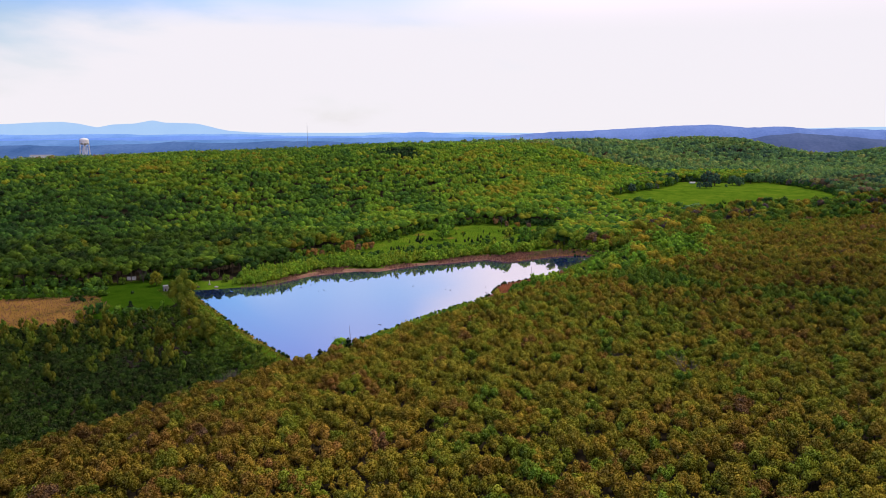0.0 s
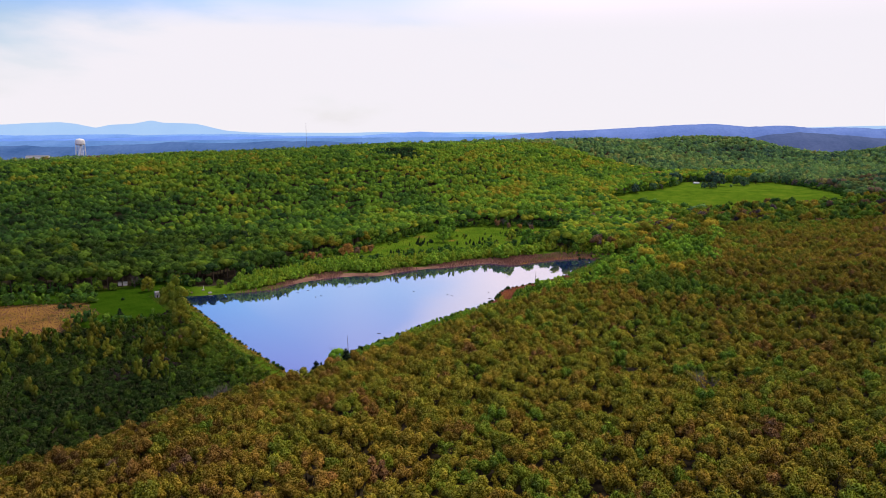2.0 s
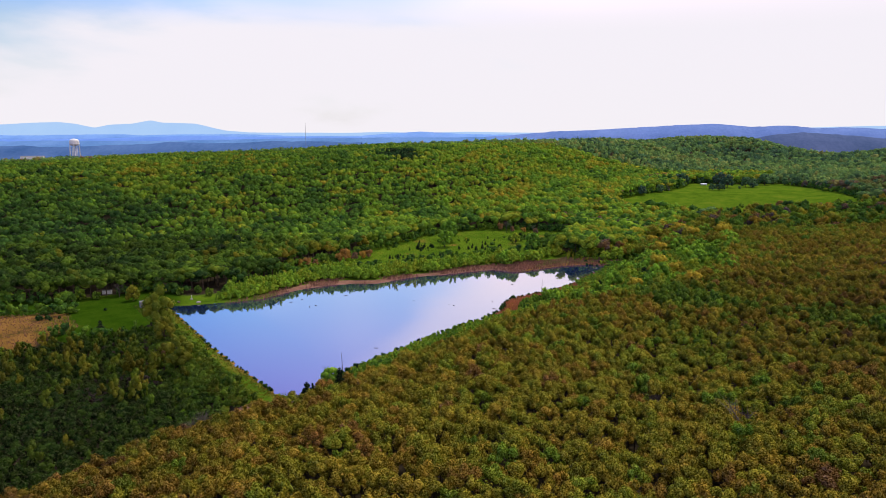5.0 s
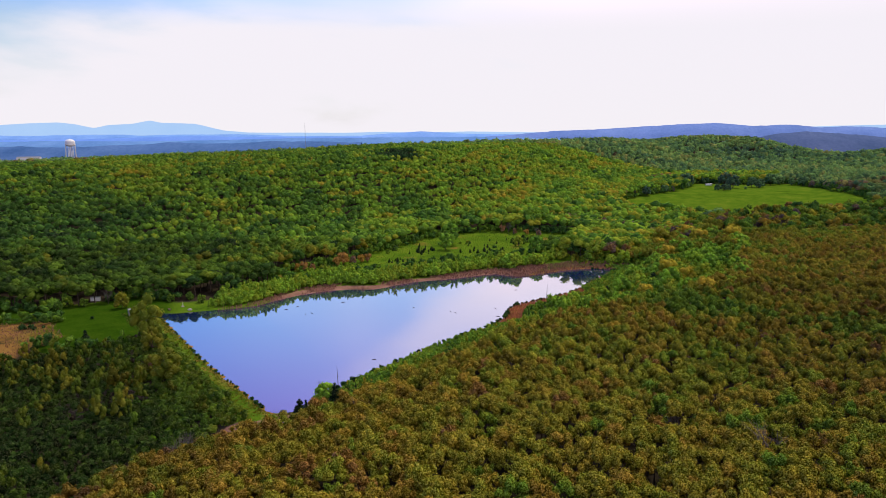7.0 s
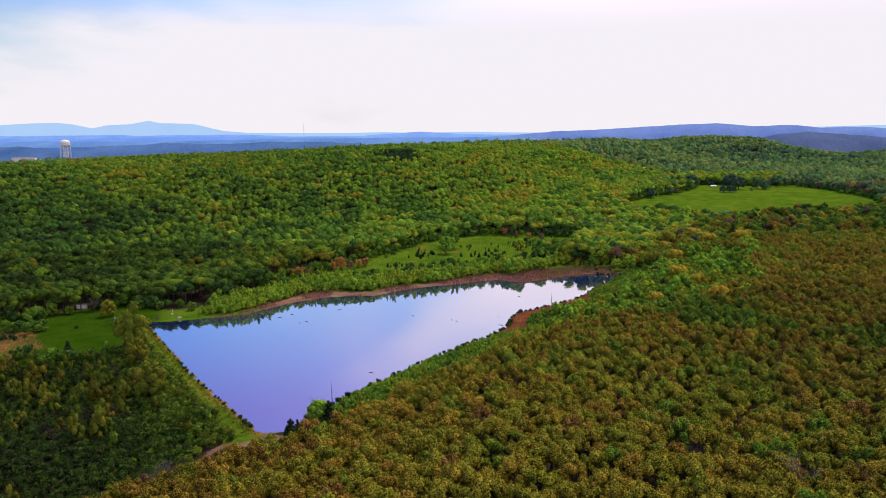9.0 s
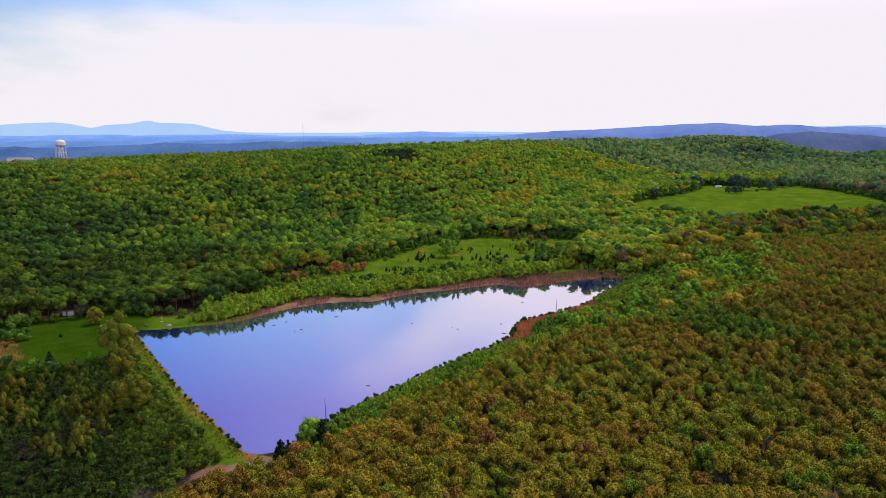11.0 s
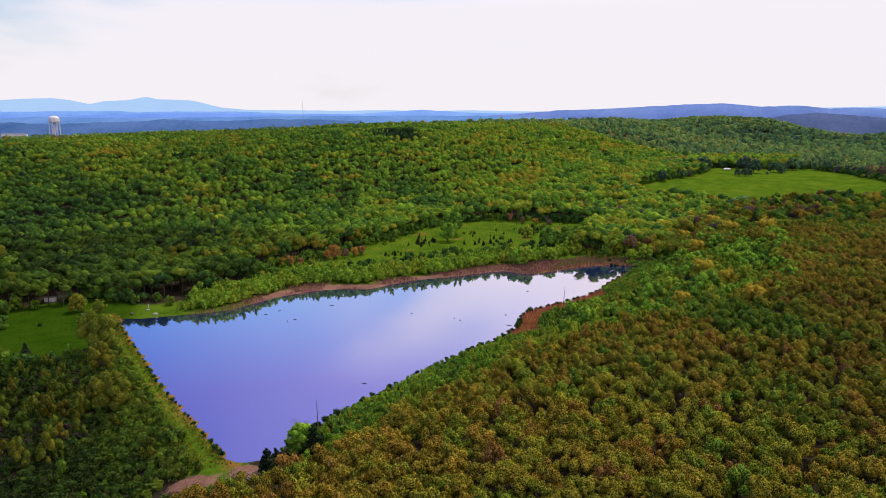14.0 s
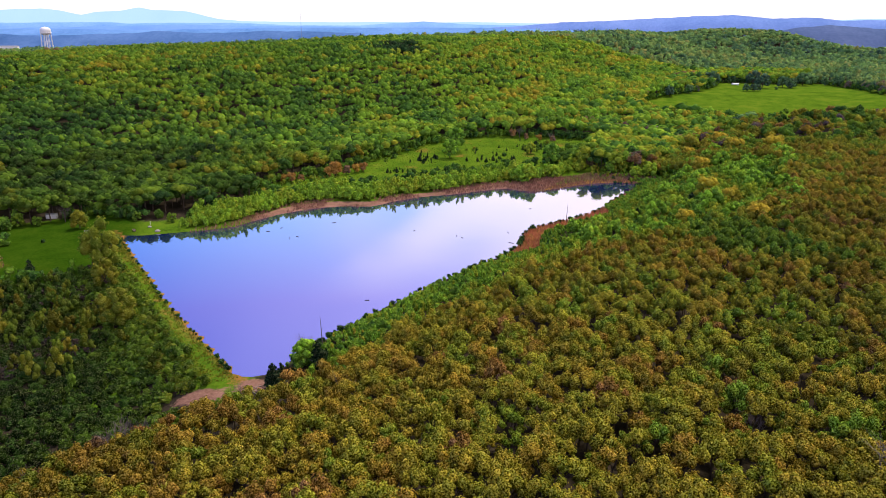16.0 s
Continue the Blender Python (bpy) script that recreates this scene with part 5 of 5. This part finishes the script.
def shed(name, x, y, turn, length, depth, tall, mat, label, category, pitch=0.5, door=True, roof=None):
    root = tagged(new(name), label, category)
    root.matrix_basis = Matrix.Translation((x, y, spot(x, y))) @ Matrix.Rotation(radians(turn), 4, "Z")
    a, b = length / 2, depth / 2
    for nm, box in (("wall", (-a, a, -b, -b + 0.12)), ("wall", (-a, a, b - 0.12, b)), ("wall", (-a, -a + 0.12, -b + 0.12, b - 0.12)), ("wall", (a - 0.12, a, -b + 0.12, b - 0.12))):
        part(nm, block(bmesh.new(), *box, -0.4, tall), mat, root)
    bm = bmesh.new()
    ridge = tall + pitch
    v = [bm.verts.new(p) for p in ((-a - 0.25, -b - 0.3, tall), (a + 0.25, -b - 0.3, tall), (a + 0.25, 0, ridge), (-a - 0.25, 0, ridge), (-a - 0.25, b + 0.3, tall), (a + 0.25, b + 0.3, tall))]
    bm.faces.new((v[0], v[1], v[2], v[3]))
    bm.faces.new((v[3], v[2], v[5], v[4]))
    bm.faces.new((v[0], v[3], v[4]))
    bm.faces.new((v[1], v[5], v[2]))
    bm.faces.new((v[0], v[4], v[5], v[1]))
    bmesh.ops.recalc_face_normals(bm, faces=bm.faces)
    part("roof", bm, roof or ROOF, root, "pale painted roof" if roof else "grey metal roof")
    if door:
        d = part("door", block(bmesh.new(), -a + 0.5, -a + 1.4, -b - 0.04, -b + 0.02, 0, 2.0), DARKGLASS, root, "dark door")
        w = part("window", block(bmesh.new(), 0.2, 1.4, -b - 0.04, -b + 0.02, 1.0, 1.8), DARKGLASS, root, "dark window pane")
        part("window_frame", block(bmesh.new(), 0.1, 1.5, -b - 0.07, -b - 0.045, 0.9, 1.0), mat, w)
    return root


def dead_pole(x, y, tall, lean, label):
    root = tagged(new("dead_tree"), label, "dead tree")
    root.location = (x, y, min(spot(x, y), -0.2))
    bm = bmesh.new()
    rod(bm, (0, 0, -0.6), (lean * 0.4, 0, tall * 0.5), 0.20, 0.14, 7)
    rod(bm, (lean * 0.4, 0, tall * 0.5), (lean, 0.1, tall), 0.14, 0.05, 7)
    part("trunk", bm, DEADWOOD, root, "bare grey trunk")
    part("branch", rod(bmesh.new(), (lean * 0.5, 0, tall * 0.6), (lean * 0.5 + 0.7, 0.2, tall * 0.72), 0.06, 0.02, 5), DEADWOOD, root)
    part("branch", rod(bmesh.new(), (lean * 0.3, 0, tall * 0.42), (lean * 0.3 - 0.6, -0.2, tall * 0.52), 0.06, 0.02, 5), DEADWOOD, root)


def boulder(x, y, size, seed, label):
    rng = np.random.default_rng(seed)
    bm = bmesh.new()
    bmesh.ops.create_icosphere(bm, subdivisions=2, radius=1)
    for v in bm.verts:
        v.co *= rng.uniform(0.85, 1.12)
        v.co.x, v.co.y, v.co.z = v.co.x * size, v.co.y * size * 0.8, v.co.z * size * 0.5
    ob = part("boulder", bm, STONE, None)
    ob.location = (x, y, spot(x, y) + size * 0.15)
    tagged(ob, label, "rock")


def rowing_boat(x, y, turn):
    root = tagged(new("rowing_boat"), "brown wooden rowing boat drawn up on the bank", "boat")
    root.matrix_basis = Matrix.Translation((x, y, spot(x, y) + 0.05)) @ Matrix.Rotation(turn, 4, "Z")
    bm = bmesh.new()
    stations = [(-2.0, 0.55), (-1.2, 0.72), (0, 0.8), (1.2, 0.62), (2.1, 0.06)]
    outer = [[bm.verts.new((px, -w, 0.55)), bm.verts.new((px, -w * 0.6, 0.05)), bm.verts.new((px, 0, 0)), bm.verts.new((px, w * 0.6, 0.05)), bm.verts.new((px, w, 0.55))] for px, w in stations]
    for a, b in zip(outer, outer[1:]):
        for k in range(4):
            bm.faces.new((a[k], a[k + 1], b[k + 1], b[k]))
    bm.faces.new(outer[0])
    bmesh.ops.solidify(bm, geom=bm.faces[:], thickness=0.05)
    part("hull", bm, TIMBER, root)
    for px in (-1.0, 0.5):
        part("bench", block(bmesh.new(), px, px + 0.3, -0.6, 0.6, 0.36, 0.40), TIMBER, root)


def marker_post(x, y):
    root = tagged(new("marker_post"), "short white marker post on the bank", "post")
    root.location = (x, y, spot(x, y))
    part("post", rod(bmesh.new(), (0, 0, -0.3), (0, 0, 1.5), 0.12, 0.12, 8), WHITE_PAINT, root)
    part("cap", turned(bmesh.new(), [(0.17, 1.5), (0.17, 1.6), (0.03, 1.7)], 8), WHITE_PAINT, root)


def floating_log(x, y, length, turn, k):
    bm = bmesh.new()
    rod(bm, (-length / 2, 0, 0.02), (length / 2, 0, 0.08), 0.16, 0.10, 7)
    rod(bm, (length * 0.1, 0, 0.05), (length * 0.25, 0.2, 0.45), 0.05, 0.02, 5)
    ob = part("floating_log", bm, BARK, None)
    ob.matrix_basis = Matrix.Translation((x, y, 0)) @ Matrix.Rotation(turn, 4, "Z")
    tagged(ob, "dark driftwood log floating in the lake", "log", "driftwood")


def bare_sticks():
    """Pale fallen branches on the dirt at the dam's end."""
    for k in range(7):
        a = random.uniform(0, 3.1)
        x, y = -84 + random.uniform(-6, 5), 298 + random.uniform(-4, 4)
        bm = bmesh.new()
        length = random.uniform(2, 4.5)
        rod(bm, (-length / 2, 0, 0.1), (length / 2, 0, 0.25), 0.11, 0.05, 6)
        rod(bm, (0, 0, 0.15), (length * 0.3, length * 0.2, 0.5), 0.06, 0.02, 5)
        ob = part("fallen_branch", bm, STONE if k % 2 else DEADWOOD, None)
        ob.matrix_basis = Matrix.Translation((x, y, spot(x, y) + 0.02)) @ Matrix.Rotation(a, 4, "Z")
        tagged(ob, "pale fallen branch on bare red dirt", "branch", "fallen branches")


build_single_trees()
water_tower(-754, 1348, 86.5)
radio_mast(-627, 2600, 121)
shed("trailer", -248, 478, 12, 5.4, 2.4, 2.4, WHITE_PAINT, "small white trailer under trees by the field", "trailer", 0.25, False)
shed("hut", -207, 441, 35, 4.2, 3.6, 3.6, CONCRETE, "weathered grey concrete hut beside the dam", "hut", 0.5)
shed("field_shed", 130, 652, -10, 5.0, 3.0, 2.6, WHITE_PAINT, "little pale shed among trees beyond the lake", "shed", 0.6)
WAREHOUSE_TOP = 43.0
shed("warehouse", -1018, 1640, 20, 46, 20, WAREHOUSE_TOP - spot(-1018, 1640), WHITE_PAINT, "long white warehouse beyond the ridge", "warehouse", 2.0, False)
shed("farmhouse", -470, 1330, 30, 14, 9, 5, WHITE_PAINT, "pale farmhouse with a grey roof on the ridge", "house", 2.2, False)
shed("farm_shed", 298, 1074, 8, 8, 4, 1.7, WHITE_PAINT, "low white farm shed with a pale roof in the pasture", "shed", 0.6, False, WHITE_PAINT)
dead_pole(27, 487, 11.0, 0.4, "leafless grey pole of a drowned tree")
dead_pole(-68.5, 327, 12.0, -0.5, "tall leafless snag at the lake's edge")
rowing_boat(-193, 457, 2.2)
marker_post(-189, 467)
boulder(-187.5, 463, 1.1, 3, "pale boulder on the grassy bank")
boulder(-181, 457.5, 1.5, 4, "flat pale stone at the water's edge")
for k, (x, y, length) in enumerate([(-126, 463, 1.8), (-121, 470, 1.5), (-112, 452, 2.4), (-109, 455, 1.6), (-96, 482, 2.2), (-30, 462, 1.4), (-27, 459, 1.2), (-61, 372, 1.8), (-52, 470, 1.2), (-4, 470, 2.0), (-3, 452, 2.6), (10, 520, 1.4)]):
    floating_log(x, y, length, k * 0.9, k)
bare_sticks()
